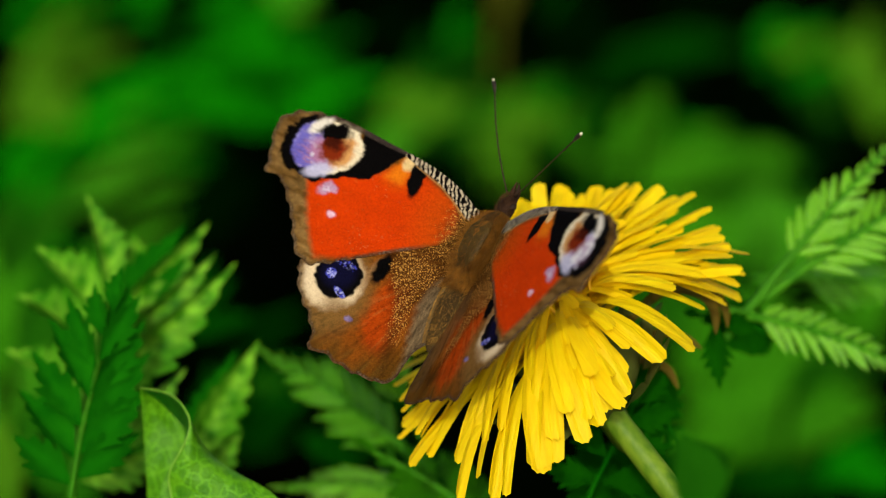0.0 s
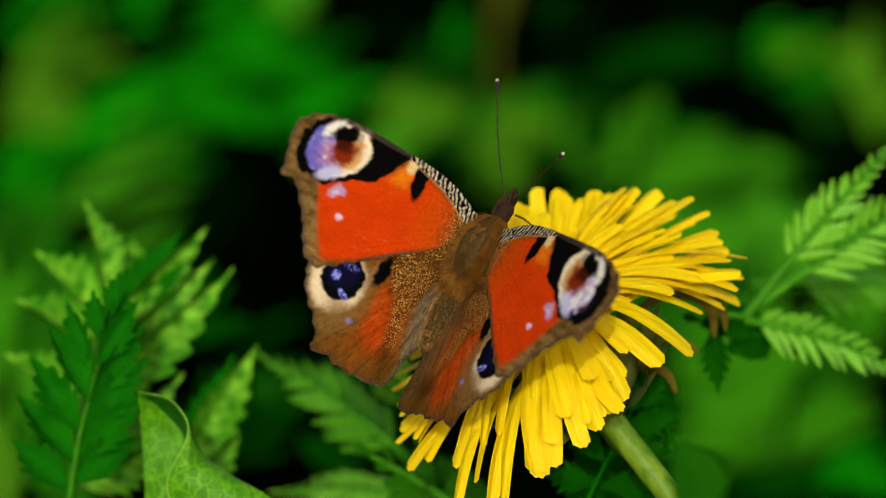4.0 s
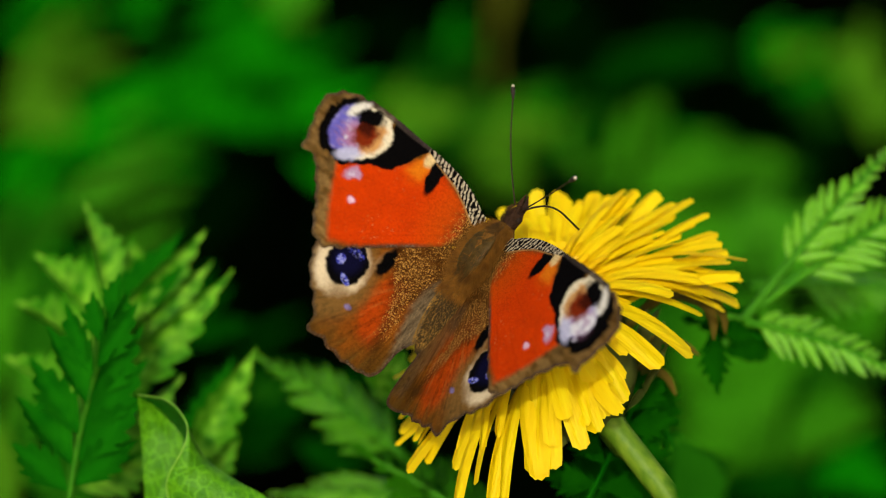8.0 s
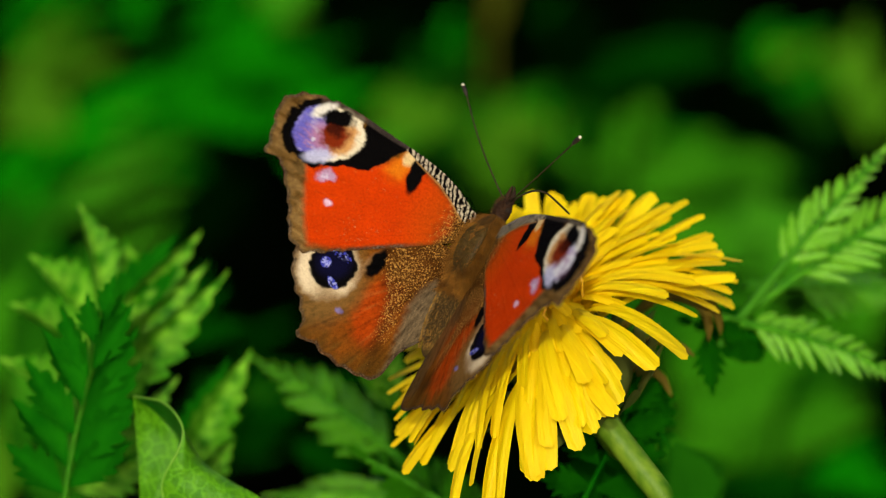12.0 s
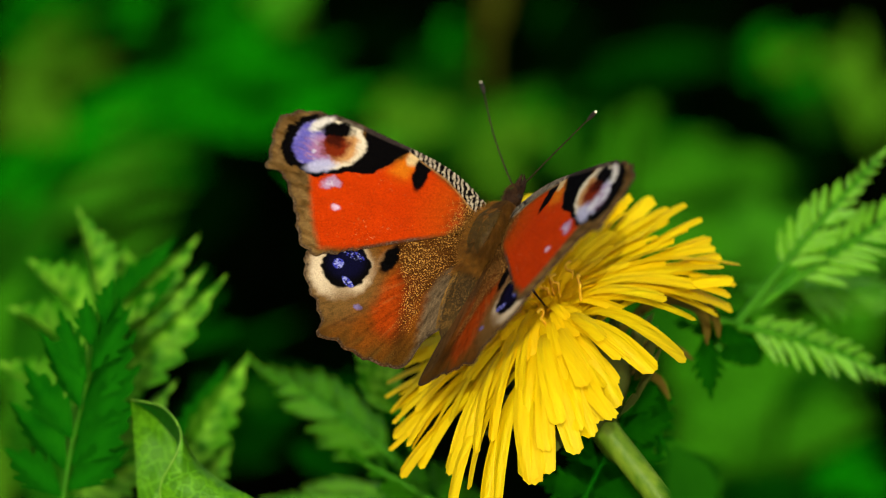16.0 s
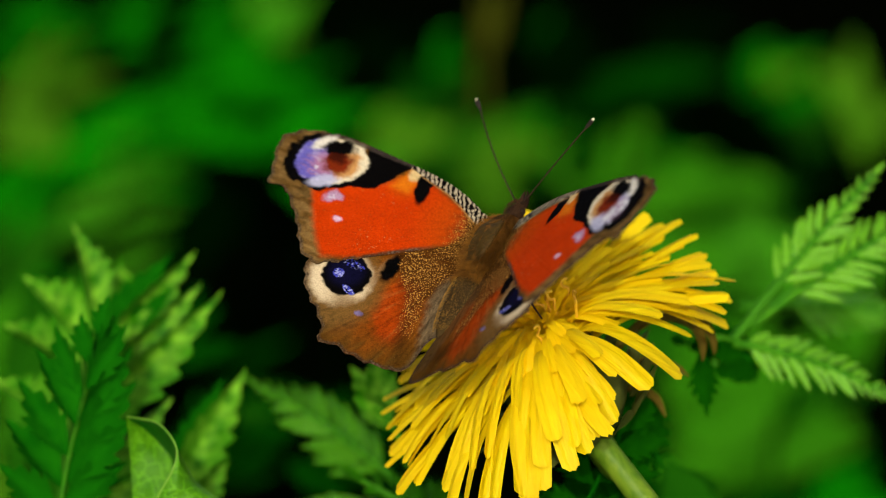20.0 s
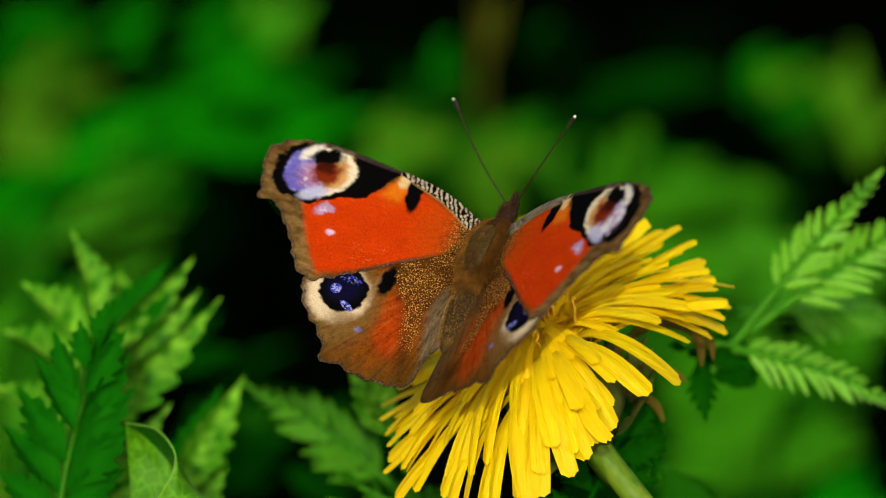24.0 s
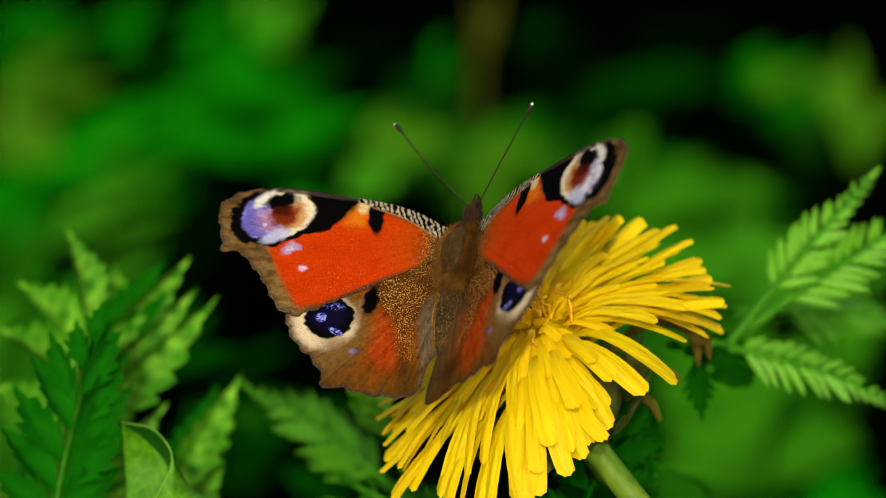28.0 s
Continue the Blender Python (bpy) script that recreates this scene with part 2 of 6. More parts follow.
def tube(points, radii, sides=8):
    """A closed tapered tube along points."""
    pts = [Vector(p) for p in points]
    verts, faces = [], []
    side = None
    for i, p in enumerate(pts):
        d = (pts[min(i + 1, len(pts) - 1)] - pts[max(i - 1, 0)]).normalized()
        if side is None:
            side = d.orthogonal().normalized()
        side = (side - d * side.dot(d)).normalized()
        up = d.cross(side)
        for k in range(sides):
            a = math.tau * k / sides
            verts.append(p + radii[i] * (math.cos(a) * side + math.sin(a) * up))
    n = len(pts)
    for i in range(n - 1):
        for k in range(sides):
            a, c = i * sides + k, i * sides + (k + 1) % sides
            faces.append((a, c, c + sides, a + sides))
    faces.append(tuple(reversed(range(sides))))
    faces.append(tuple(range((n - 1) * sides, n * sides)))
    return verts, faces


def spline(points, n):
    """n + 1 places along a smooth open curve through points."""
    p = [Vector(q) for q in points]
    p = [2 * p[0] - p[1], *p, 2 * p[-1] - p[-2]]
    out = []
    for k in range(n + 1):
        s = min(k / n * (len(p) - 3), len(p) - 3 - 1e-6)
        i, f = int(s), s - int(s)
        a, b, c, d = p[i:i + 4]
        out.append(0.5 * (2 * b + (c - a) * f + (2 * a - 5 * b + 4 * c - d) * f * f + (3 * b - a - 3 * c + d) * f ** 3))
    return out


def frame_of(origin, along, face):
    """A pose with y along and z as near as can be to face."""
    y = Vector(along).normalized()
    z = Vector(face)
    z = (z - y * z.dot(y)).normalized()
    x = y.cross(z)
    return Matrix.Translation(origin) @ Matrix((x, y, z)).transposed().to_4x4()


def blade(name, mat, length, width, teeth=0, depth=0.0, fold=0.25, droop=0.2, nv=5, peak=0.8, wave=0.0, nu=0, sharp=0.8):
    """A leaf blade along y: toothed or smooth, folded at the midrib and drooping to its tip."""
    nu = nu or (max(12, teeth * 5 + 2) if teeth else 14)

    def fn(u, v):
        w = width * max(math.sin(math.pi * min(1, u ** peak)), 0) ** sharp + width * 0.03 * (1 - u)
        if teeth:
            saw = (u * teeth) % 1.0
            w *= 1 - depth * ((1 - saw) ** 1.3) * (1 if u < 0.97 else 0)
        y = length * u + (1.1 * abs(v) ** 1.5 * w * min(1, 2.5 * depth) if teeth else 0) * (1 - u)
        ribs = 0.02 * width * math.sin(math.tau * (u * teeth - 0.35 * abs(v))) * min(1, 2 * abs(v)) if teeth else 0
        z = ribs + fold * abs(v) * w - droop * length * u * u + wave * width * math.sin(9 * u + 2.5 * v)
        return (v * w, y, z)
    verts, faces = grid(nu, nv, fn)
    return mesh_from(name, verts, faces, mat)


# ---- ground ----
def ground():
    n, r = 60, 40.0
    ring = [(0.02 * 1.17 ** i if 0.02 * 1.17 ** i < r else r * (1 + (i - 48) * 2)) for i in range(n)]
    verts, faces, k = [(0, 0.4, 0)], [], 48
    for i, d in enumerate(ring):
        for j in range(k):
            a = math.tau * j / k
            x, y = d * math.cos(a), 0.4 + d * math.sin(a)
            verts.append((x, y, 0.02 * min(1, d) * noise.noise((x * 3, y * 3, 0)) + 0.006 * noise.noise((x * 25, y * 25, 3))))
    for j in range(k):
        faces.append((0, 1 + j, 1 + (j + 1) % k))
    for i in range(n - 1):
        for j in range(k):
            a, c = 1 + i * k + j, 1 + i * k + (j + 1) % k
            faces.append((a, a + k, c + k, c))
    tagged(new("ground", mesh_from("ground", verts, faces, shaded_soil_mat)), "soil under the meadow plants, near black with their shade in its colour", "ground", "", "structure")


ground()


# ---- dandelion ----
AXIS = way(-0.42, 0.77, 0.48)
CROWN = at(13.1, -4.3, 3)
BASE = CROWN - AXIS * 0.0075
RIGHTWARD = way(0.885, 0.465, 0)
flower_m = frame_of(BASE, RIGHTWARD.cross(AXIS) * -1, AXIS)
dandelion = thing("dandelion", flower_m, "open yellow dandelion flower head on a pale green stem", "flower")


# where the outermost florets end: turn from the back of the head towards its low side, reach and height over the base in millimetres
RIM = [(-180, 16.2, -3.3), (-169, 14.5, -3.9), (-150, 14.2, -5.2), (-128, 14.8, -6.6), (-112, 18.4, -7.6), (-98, 23.0, -7.0), (-86, 25.6, -3.2), (-72, 25.2, 0.8), (-55, 24.4, 4.4), (-35, 22.4, 7.2), (-15, 20.5, 9.6), (5, 19.6, 10.6),
       (25, 20.6, 8.4), (48, 22.0, 4.6), (66, 25.6, 0.1), (83, 26.8, -2.0), (95, 27.3, -3.1), (108, 28.4, -5.2), (120, 27.2, -6.8), (135, 25.8, -7.4), (148, 22.6, -5.8), (157, 19.4, -4.1), (167, 17.9, -3.6), (180, 16.2, -3.3)]


def rim_at(turn):
    turn = (turn + 180) % 360 - 180
    return [float(np.interp(turn, [p[0] for p in RIM], [p[k] for p in RIM])) for k in (1, 2)]


def petal(name, r0, z0, rise, tip_r, tip_z, width, twist, rnd, lean=0.0, root=0.28):
    """A strap floret that leaves the head at a given rise and bends over to its tip, where it has five small teeth."""
    nu, nv = 16, 7
    reach = math.hypot(tip_r - r0, tip_z - z0)
    k = 0.47 * reach
    knee = (r0 + k * math.cos(radians(rise)), z0 + k * math.sin(radians(rise)))
    path, slope = [], []
    for i in range(nu):
        f = i / (nu - 1)
        path.append([(1 - f) ** 2 * a + 2 * f * (1 - f) * b + f * f * c for a, b, c in zip((r0, z0), knee, (tip_r, tip_z))])
        slope.append(math.atan2((1 - f) * (knee[1] - z0) + f * (tip_z - knee[1]), (1 - f) * (knee[0] - r0) + f * (tip_r - knee[0])))
    side = lean + rnd.uniform(-1, 1) * 0.12
    arch = rnd.uniform(-0.5, -0.05)
    notch = [rnd.uniform(0.10, 0.34) for _ in range(7)]

    def fn(u, v):
        i = round(u * (nu - 1))
        (y, z), e = path[i], slope[i]
        end = max(0, u - 0.8) / 0.2
        w = width * (root + (1 - root) * min(1, u / 0.72) ** 0.9) * (1 - 0.12 * end ** 2)
        lift = (arch * v * v - 0.17 * (1 - abs(2 * abs(v) - 1))) * w + twist * v * w * u
        cut = (0.5 * abs(v) ** 3 + 0.12 * v) * width * end ** 2
        if i == nu - 1 and round((v + 1) * 3) % 2:
            cut += notch[round((v + 1) * 3)]
        return Vector((v * w + side * reach * u * u, y - cut * math.cos(e) - lift * math.sin(e), z - cut * math.sin(e) + lift * math.cos(e))) * 0.001
    verts, faces = grid(nu, nv, fn)
    return mesh_from(name, verts, faces, petal_mat)


def strap(points, wide, face):
    """A narrow pointed strip along a curved line, hollow towards face."""
    line = spline(points, 16)
    verts = []
    for i, p in enumerate(line):
        t = line[min(i + 1, 16)] - line[max(i - 1, 0)]
        side = t.cross(face).normalized()
        w = wide * min(1, 0.45 + i / 12) * (1 - (i / 16.5) ** 5)
        verts += [p + side * w * k + face * w * (0.5 * k * k) for k in (-1, -0.5, 0, 0.5, 1)]
    return verts, [(i * 5 + j, i * 5 + j + 1, i * 5 + j + 6, i * 5 + j + 5) for i in range(16) for j in range(4)]


def flower_head():
    rnd = random.Random(5)
    mm = 0.001
    # tiers of florets: count, place between rim and middle, half width, start radius and height, rise
    tiers = [(50, 0.0, 1.22, 4.6, -1.2, 16), (52, 0.07, 1.22, 4.4, -0.3, 24), (52, 0.16, 1.2, 4.1, 0.5, 32), (50, 0.27, 1.15, 3.8, 1.2, 40), (46, 0.40, 1.05, 3.4, 1.8, 48),
             (40, 0.53, 0.95, 2.9, 2.4, 56), (38, 0.66, 0.84, 2.4, 3.0, 63), (34, 0.77, 0.74, 1.9, 3.5, 69), (26, 0.87, 0.66, 1.3, 4.0, 75), (16, 0.95, 0.6, 0.6, 4.3, 80)]
    inner_v, inner_f = [], []
    inv = flower_m.inverted()
    # broad florets that hang apart over the stem: place of the tip, half width, rise
    for u, v, w, half, rise in ((32.7, -12.4, 6, 1.8, 26), (28.0, -14.9, 8, 1.7, 30), (23.9, -18.6, 9, 1.45, 30), (21.6, -20.3, 11, 1.4, 34), (19.2, -22.9, 12, 1.4, 30), (16.2, -25.2, 13, 1.35, 30),
                                (40.3, -7.5, -4, 1.15, 22), (38.6, -4.4, -3, 1.2, 26), (40.6, -0.6, -5, 1.1, 26), (36.1, -5.5, 0, 1.3, 30), (39.6, -2.6, -6, 1.1, 24), (37.4, -7.6, -2, 1.1, 22), (34.0, -3.6, 2, 1.2, 38), (30.0, -4.6, 5, 1.2, 44),
                                (23.4, -12.9, 12, 1.25, 46), (22.0, -9.6, 12, 1.1, 52), (19.0, -15.9, 14, 1.25, 46), (34.2, -7.6, 2, 1.3, 26), (14.6, -21.0, 15, 1.3, 44)):
        x, y, z = inv @ at(u, v, w) * 1000
        r = math.hypot(x, y)
        lean = rnd.uniform(0.04, 0.2)
        me = petal("petal", 3.6, 0.6 + 0.05 * rise, rise + 10, r, z, 0.95 * half, rnd.uniform(-0.35, 0.35), rnd, lean, 0.22)
        part("petal", me, dandelion, Matrix.Rotation(math.atan2(-x, y) + lean * math.hypot(r - 3.6, z - 2) / r, 4, 'Z'))
    for k, (count, inward, half, r0, z0, rise) in enumerate(tiers):
        for i in range(count):
            rnd = random.Random(100 * k + i)
            turn = 360 * (i + 0.38 * k + rnd.uniform(-0.3, 0.3)) / count
            spot = (turn + 180) % 360 - 180
            front = max(0, -math.cos(radians(turn)))
            # on the near side the florets stand apart in steps, and most of all beside the stem
            beside = -162 < spot < -95
            if rnd.random() < ((1, 1, 1, 1, 0.9, 0.8, 0.6, 0.4, 0.2, 0) if beside else (0.25, 0.5, 0.5, 0.45, 0.4, 0.35, 0.25, 0.1, 0, 0) if front > 0.75 else (0.05, 0.3, 0.3, 0.3, 0.28, 0.25, 0.2, 0.1, 0, 0) if front > 0.1 else (0,) * 10)[k]:
                continue
            r, z = rim_at(turn)
            low = max(0, 1 - abs(spot - 110) / 70)
            f = min(1, max(0, inward * (1 + 0.25 * max(front, low) * (k < 5)) + rnd.uniform(-0.05, 0.05) * (1 + 0.9 * max(front, low))))
            back = 0.5 + 0.5 * math.cos(radians(turn))
            tip_r = r * (1 - f) ** 0.85 + 0.8 * f + rnd.uniform(-0.7, 0.5) * (1 + 1.2 * front)
            tip_z = z + (6.4 + 3.2 * back - z) * f ** (0.75 + 0.5 * back) + rnd.uniform(-0.7, 0.7) * (1 + 0.5 * max(front, low)) + (0.5 * front if 1 < k < 6 else 0)
            up = rise + 22 * back - 4 + rnd.uniform(-7, 7) * (1 + max(front, low)) - 8 * front
            width = half * (1 - 0.12 * low * (k > 1)) * (1 - 0.16 * max(0, 2 * back - 1))
            # on the far side they sweep over towards the right
            sweep = max(0, 1 - abs(spot + 50) / 45)
            me = petal("petal", r0, z0 + 2.2 * front, up, tip_r, tip_z, width * rnd.uniform(0.82, 1.12), rnd.uniform(-0.5, 0.5), rnd, 0.3 * sweep)
            m = Matrix.Rotation(radians(turn + 15 * sweep), 4, 'Z') @ Matrix.Rotation(radians(rnd.uniform(-8, 8) * (1 + 0.5 * front)), 4, 'Y') @ Matrix.Rotation(radians(rnd.uniform(-6, 6) * front), 4, 'Z')
            if k < 6:
                part("petal", me, dandelion, m)
                continue
            # the short ones in the middle are past counting
            n = len(inner_v)
            inner_v += [m @ p.co for p in me.vertices]
            inner_f += [tuple(n + j for j in f.vertices) for f in me.polygons]
    tagged(part("inner_petals", mesh_from("inner_petals", inner_v, inner_f, petal_mat), dandelion, None, "short crowded florets in the middle"), kind="stuff")
    rnd = random.Random(6)
    # curled stigmas between the inner florets
    v, f = [], []
    curl = [(0, 0.2 * math.sin(t * 1.2), t) for t in np.linspace(0, 2.6, 6)] + [(0, 0.3 + 0.6 * math.sin(t), 2.8 + 0.6 * (1 - math.cos(t))) for t in np.linspace(0.4, 3.6, 6)]
    v, f = tube([Vector(p) * mm for p in curl], [0.2 * mm] * 12, 5)
    me = mesh_from("style", v, f, style_mat)
    for i in range(9):
        a, d = rnd.uniform(0, math.tau), rnd.uniform(0.5, 6.0)
        m = Matrix.Rotation(a, 4, 'Z') @ Matrix.Translation((0, d * mm, (5.0 - 0.03 * d * d) * mm)) @ Matrix.Rotation(radians(-4 * d), 4, 'X') @ Matrix.Rotation(rnd.uniform(0, 6), 4, 'Z')
        part("style", me, dandelion, m, "curled orange stigma")
    # receptacle, bracts and stem
    prof = [(0.0022, -0.0135), (0.0045, -0.0125), (0.0065, -0.0095), (0.0072, -0.006), (0.0066, -0.002), (0.004, 0.001), (0.0008, 0.0024)]
    v, f = tube([(0, 0, h) for r, h in prof], [r for r, h in prof], 20)
    part("receptacle", mesh_from("receptacle", v, f, bract_mat), dandelion)
    dome = [(0.0052, 0.0002), (0.0048, 0.0018), (0.0038, 0.0032), (0.0022, 0.0042), (0.0004, 0.0047)]
    v, f = tube([(0, 0, h) for r, h in dome], [r for r, h in dome], 20)
    part("disc", mesh_from("disc", v, f, petal_mat), dandelion, None, "orange-yellow bases of the florets")
    up = blade("bract", bract_mat, 0.0085, 0.0017, fold=-0.4, droop=0.12)
    back = blade("bract", bract_mat, 0.0095, 0.0015, fold=-0.4, droop=0.4)
    for i in range(16):
        m = Matrix.Rotation(math.tau * i / 16, 4, 'Z') @ Matrix.Translation((0, 0.0062, -0.0118)) @ Matrix.Rotation(radians(50), 4, 'X')
        part("bract", up, dandelion, m)
    for a in (20, 75, 130, 300, 335):
        m = Matrix.Rotation(radians(a), 4, 'Z') @ Matrix.Translation((0, 0.0055, -0.0115)) @ Matrix.Rotation(radians(rnd.uniform(25, 45)), 4, 'X')
        part("bract", back, dandelion, m)
    for way_out, wide in ((((22.8, -12.1, -7), (29.6, -6.1, -11), (34.7, -6.2, -12), (36.7, -8.4, -11), (36.9, -11.6, -10)), 0.0009), (((23.3, -11.4, -8), (30.5, -5.0, -12), (36.1, -5.8, -13), (38.2, -8.1, -12), (38.6, -10.7, -11)), 0.0008),
                          (((22.8, -13.6, -7), (28.8, -11.5, -10), (32.8, -12.3, -12), (35.1, -13.7, -12)), 0.0007), (((22.8, -15.2, -7), (27.2, -15.3, -10), (30.5, -16.5, -12), (32.0, -19.2, -12)), 0.0007)):
        v, f = strap([inv @ at(*q) for q in way_out], wide, inv.to_3x3() @ way(0.1, 0.3, 0.9))
        part("bract", mesh_from("bract", v, f, bract_dry), dandelion, None, "yellow-brown bract bent back")
    top = Vector((0, 0, -0.0128))
    pts = [top, top + Vector((0, 0, -0.008)), inv @ at(20.2, -19.6, -3), inv @ at(27.6, -28.9, 0), inv @ at(40.5, -46.5, 0), inv @ at(55.0, -83.0, -30)]
    foot = at(59.6, -121.5, -40)
    foot.z = -0.01
    pts.append(inv @ foot)
    line = spline(pts, 30)
    v, f = tube(line, [0.00165 + 0.0001 * min(1, i / 8) for i in range(31)], 14)
    part("stem", mesh_from("stem", v, f, stem_mat), dandelion)


flower_head()


# ---- plants ----
def frond(base, tip, face, pairs, length, width, mat, angle=48, teeth=6, depth=0.45, bow=0.06, seed=1, first=0.12, label="", name="fern_leaf", stalk=0.0007, tail=0.35, back=0):
    """A pinnate leaf: a stalk with toothed leaflets in pairs and one at its end; back: millimetres by which it stands farther off along the line of sight."""
    base, tip = [(q[0] * (1 + back / (330 - q[2])), q[1] * (1 + back / (330 - q[2])), q[2] - back) for q in (base, tip)]
    rnd = random.Random(seed)
    b, t = at(*base), at(*tip)
    m = frame_of(b, t - b, way(*face))
    size = (t - b).length
    ob = thing(name, m, label or "toothed green feathery leaf on a thin stalk", "leaf", "feathery leaves")
    line = [Vector((0, size * s, bow * size * math.sin(math.pi * s))) for s in np.linspace(-0.25, 1, 14)]
    v, f = tube(line, [stalk * (1.15 - 0.6 * i / 13) for i in range(14)], 6)
    part("stalk", mesh_from("stalk", v, f, leaf_half_shade if mat is leaf_shaded else rib_mat), ob)
    kinds = [blade("leaflet", mat, 1.0, width / length * rnd.uniform(0.9, 1.1), teeth, depth, rnd.uniform(0.15, 0.4) + (0.3 if mat is leaf_light else 0), rnd.uniform(0.0, 0.15)) for _ in range(3)]
    for i in range(pairs):
        s = first + (1 - first) * i / pairs
        scale = length * (0.62 + 0.38 * math.sin(math.pi * min(1, s + 0.25))) * (1 if s < 0.6 else 1 - (1 - tail) * (s - 0.6) / 0.4)
        for side in (-1, 1):
            a = radians(angle * (1 - 0.25 * s) + rnd.uniform(-6, 6))
            p = Vector((0, size * (s + rnd.uniform(-0.01, 0.01)), bow * size * math.sin(math.pi * s)))
            lm = Matrix.Translation(p) @ Matrix.Rotation(-side * a, 4, 'Z') @ Matrix.Rotation(side * radians(rnd.uniform(-5, 18)), 4, 'Y') @ Matrix.Scale(scale * rnd.uniform(0.9, 1.1), 4)
            part("leaflet", rnd.choice(kinds), ob, lm)
    lm = Matrix.Translation((0, size * 0.97, 0)) @ Matrix.Scale(length * tail * 1.4, 4)
    part("leaflet", kinds[0], ob, lm)
    return ob


def compound_leaf(line, leaflets, mat, face, teeth, label="", thick=0.7, fold=(0.85, 1.3), depth=0.34, back=0, roll=0, under=False):
    """A leaf of long toothed leaflets set along a stalk, folded and rolled to one side by some degrees; back: millimetres by which it stands farther off along the line of sight."""
    shift = lambda q: (q[0] * (1 + back / (330 - q[2])), q[1] * (1 + back / (330 - q[2])), q[2] - back)
    line, leaflets = [shift(q) for q in line], [(shift(b), shift(t), w * (1 + back / 350)) for b, t, w in leaflets]
    ob = thing("feathery_leaf", Matrix.Translation(at(*line[0])), label or "green feathery leaf with long toothed leaflets", "leaf", "feathery leaves")
    inv = ob.matrix_world.inverted()
    rnd = random.Random(round(line[0][0] * 10))
    v, f = tube(spline([inv @ at(*q) for q in line], 14), [thick * (0.001 - 0.00005 * i) for i in range(15)], 7)
    part("stalk", mesh_from("stalk", v, f, leaf_half_shade if mat is leaf_shaded else rib_mat), ob)
    for base, tip, width in leaflets:
        b, t = at(*base), at(*tip)
        loose = 2.0 if mat is leaf_half_shade else 1.0
        tilt = way(face[0] + loose * rnd.uniform(-0.3, 0.3), face[1] + loose * rnd.uniform(-0.25, 0.2), face[2])
        me = blade("leaflet", mat, (t - b).length, width * 0.001 * (0.92 if mat is leaf_half_shade else 1.1 if roll else 1.15), teeth, depth, rnd.uniform(*fold), rnd.uniform(-0.03, 0.05), peak=0.62, sharp=1.1)
        part("leaflet", me, ob, inv @ frame_of(b, t - b, tilt) @ Matrix.Rotation(radians(roll * rnd.uniform(0.8, 1.15)), 4, 'Y'))
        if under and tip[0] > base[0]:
            # an added darker leaflet close behind, turned a little upwards, for the shaded half
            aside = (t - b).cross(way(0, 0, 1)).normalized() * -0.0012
            me = blade("leaflet", leaf_half_shade, (t - b).length * 0.86, width * 0.0009, teeth, depth, 0.3, 0.0, peak=0.6, sharp=1.1)
            part("leaflet", me, ob, inv @ frame_of(b + aside * 0.5 + way(0, 0, -1) * 0.0015, t + aside * 1.6 - b, way(0, 0.1, 1)), "dark toothed leaflet added for the shaded half of the one before")
    return ob


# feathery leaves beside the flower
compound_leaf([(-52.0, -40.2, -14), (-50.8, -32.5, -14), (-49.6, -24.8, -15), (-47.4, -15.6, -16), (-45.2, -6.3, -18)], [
    ((-50.9, -32.6, -15), (-59.5, -25.7, -16), 3.4), ((-50.7, -31.8, -15), (-41.7, -25.4, -17), 3.4), ((-50.4, -29.1, -15), (-59.0, -19.6, -18), 3.6), ((-50.1, -28.3, -15), (-40.6, -19.5, -16), 3.6), ((-49.5, -24.8, -15), (-56.9, -14.0, -17), 3.4), ((-49.3, -24.1, -15), (-40.4, -14.1, -18), 3.3), ((-48.6, -20.6, -15), (-54.4, -9.3, -16), 3.0), ((-48.4, -19.8, -15), (-40.7, -9.4, -17), 3.0), ((-47.6, -16.7, -15), (-52.1, -6.3, -18), 2.6), ((-47.3, -15.5, -15), (-41.6, -6.2, -16), 2.6), ((-46.5, -12.4, -15), (-48.3, -4.7, -17), 2.2), ((-46.1, -11.6, -15), (-43.2, -4.7, -18), 2.2), ((-45.3, -8.9, -15), (-44.2, -2.3, -16), 1.9)], leaf_half_shade, (0.25, 0.1, 0.95), 4, "toothed feathery leaf, half shade put into its dark green", 0.38, (0.7, 1.15), 0.5)
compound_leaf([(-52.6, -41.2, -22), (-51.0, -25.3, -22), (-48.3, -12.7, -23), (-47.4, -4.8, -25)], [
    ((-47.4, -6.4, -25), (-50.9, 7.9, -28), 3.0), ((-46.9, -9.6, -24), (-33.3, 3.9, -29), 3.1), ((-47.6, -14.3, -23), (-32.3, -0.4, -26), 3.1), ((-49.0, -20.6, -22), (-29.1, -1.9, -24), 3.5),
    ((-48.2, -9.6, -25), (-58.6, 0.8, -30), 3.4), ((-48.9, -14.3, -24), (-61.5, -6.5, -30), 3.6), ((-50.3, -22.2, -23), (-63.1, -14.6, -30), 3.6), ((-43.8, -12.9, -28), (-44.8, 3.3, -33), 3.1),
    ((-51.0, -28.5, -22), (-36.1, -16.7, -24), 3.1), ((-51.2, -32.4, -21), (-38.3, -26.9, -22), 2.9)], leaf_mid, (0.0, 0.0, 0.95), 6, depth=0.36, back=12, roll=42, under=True)
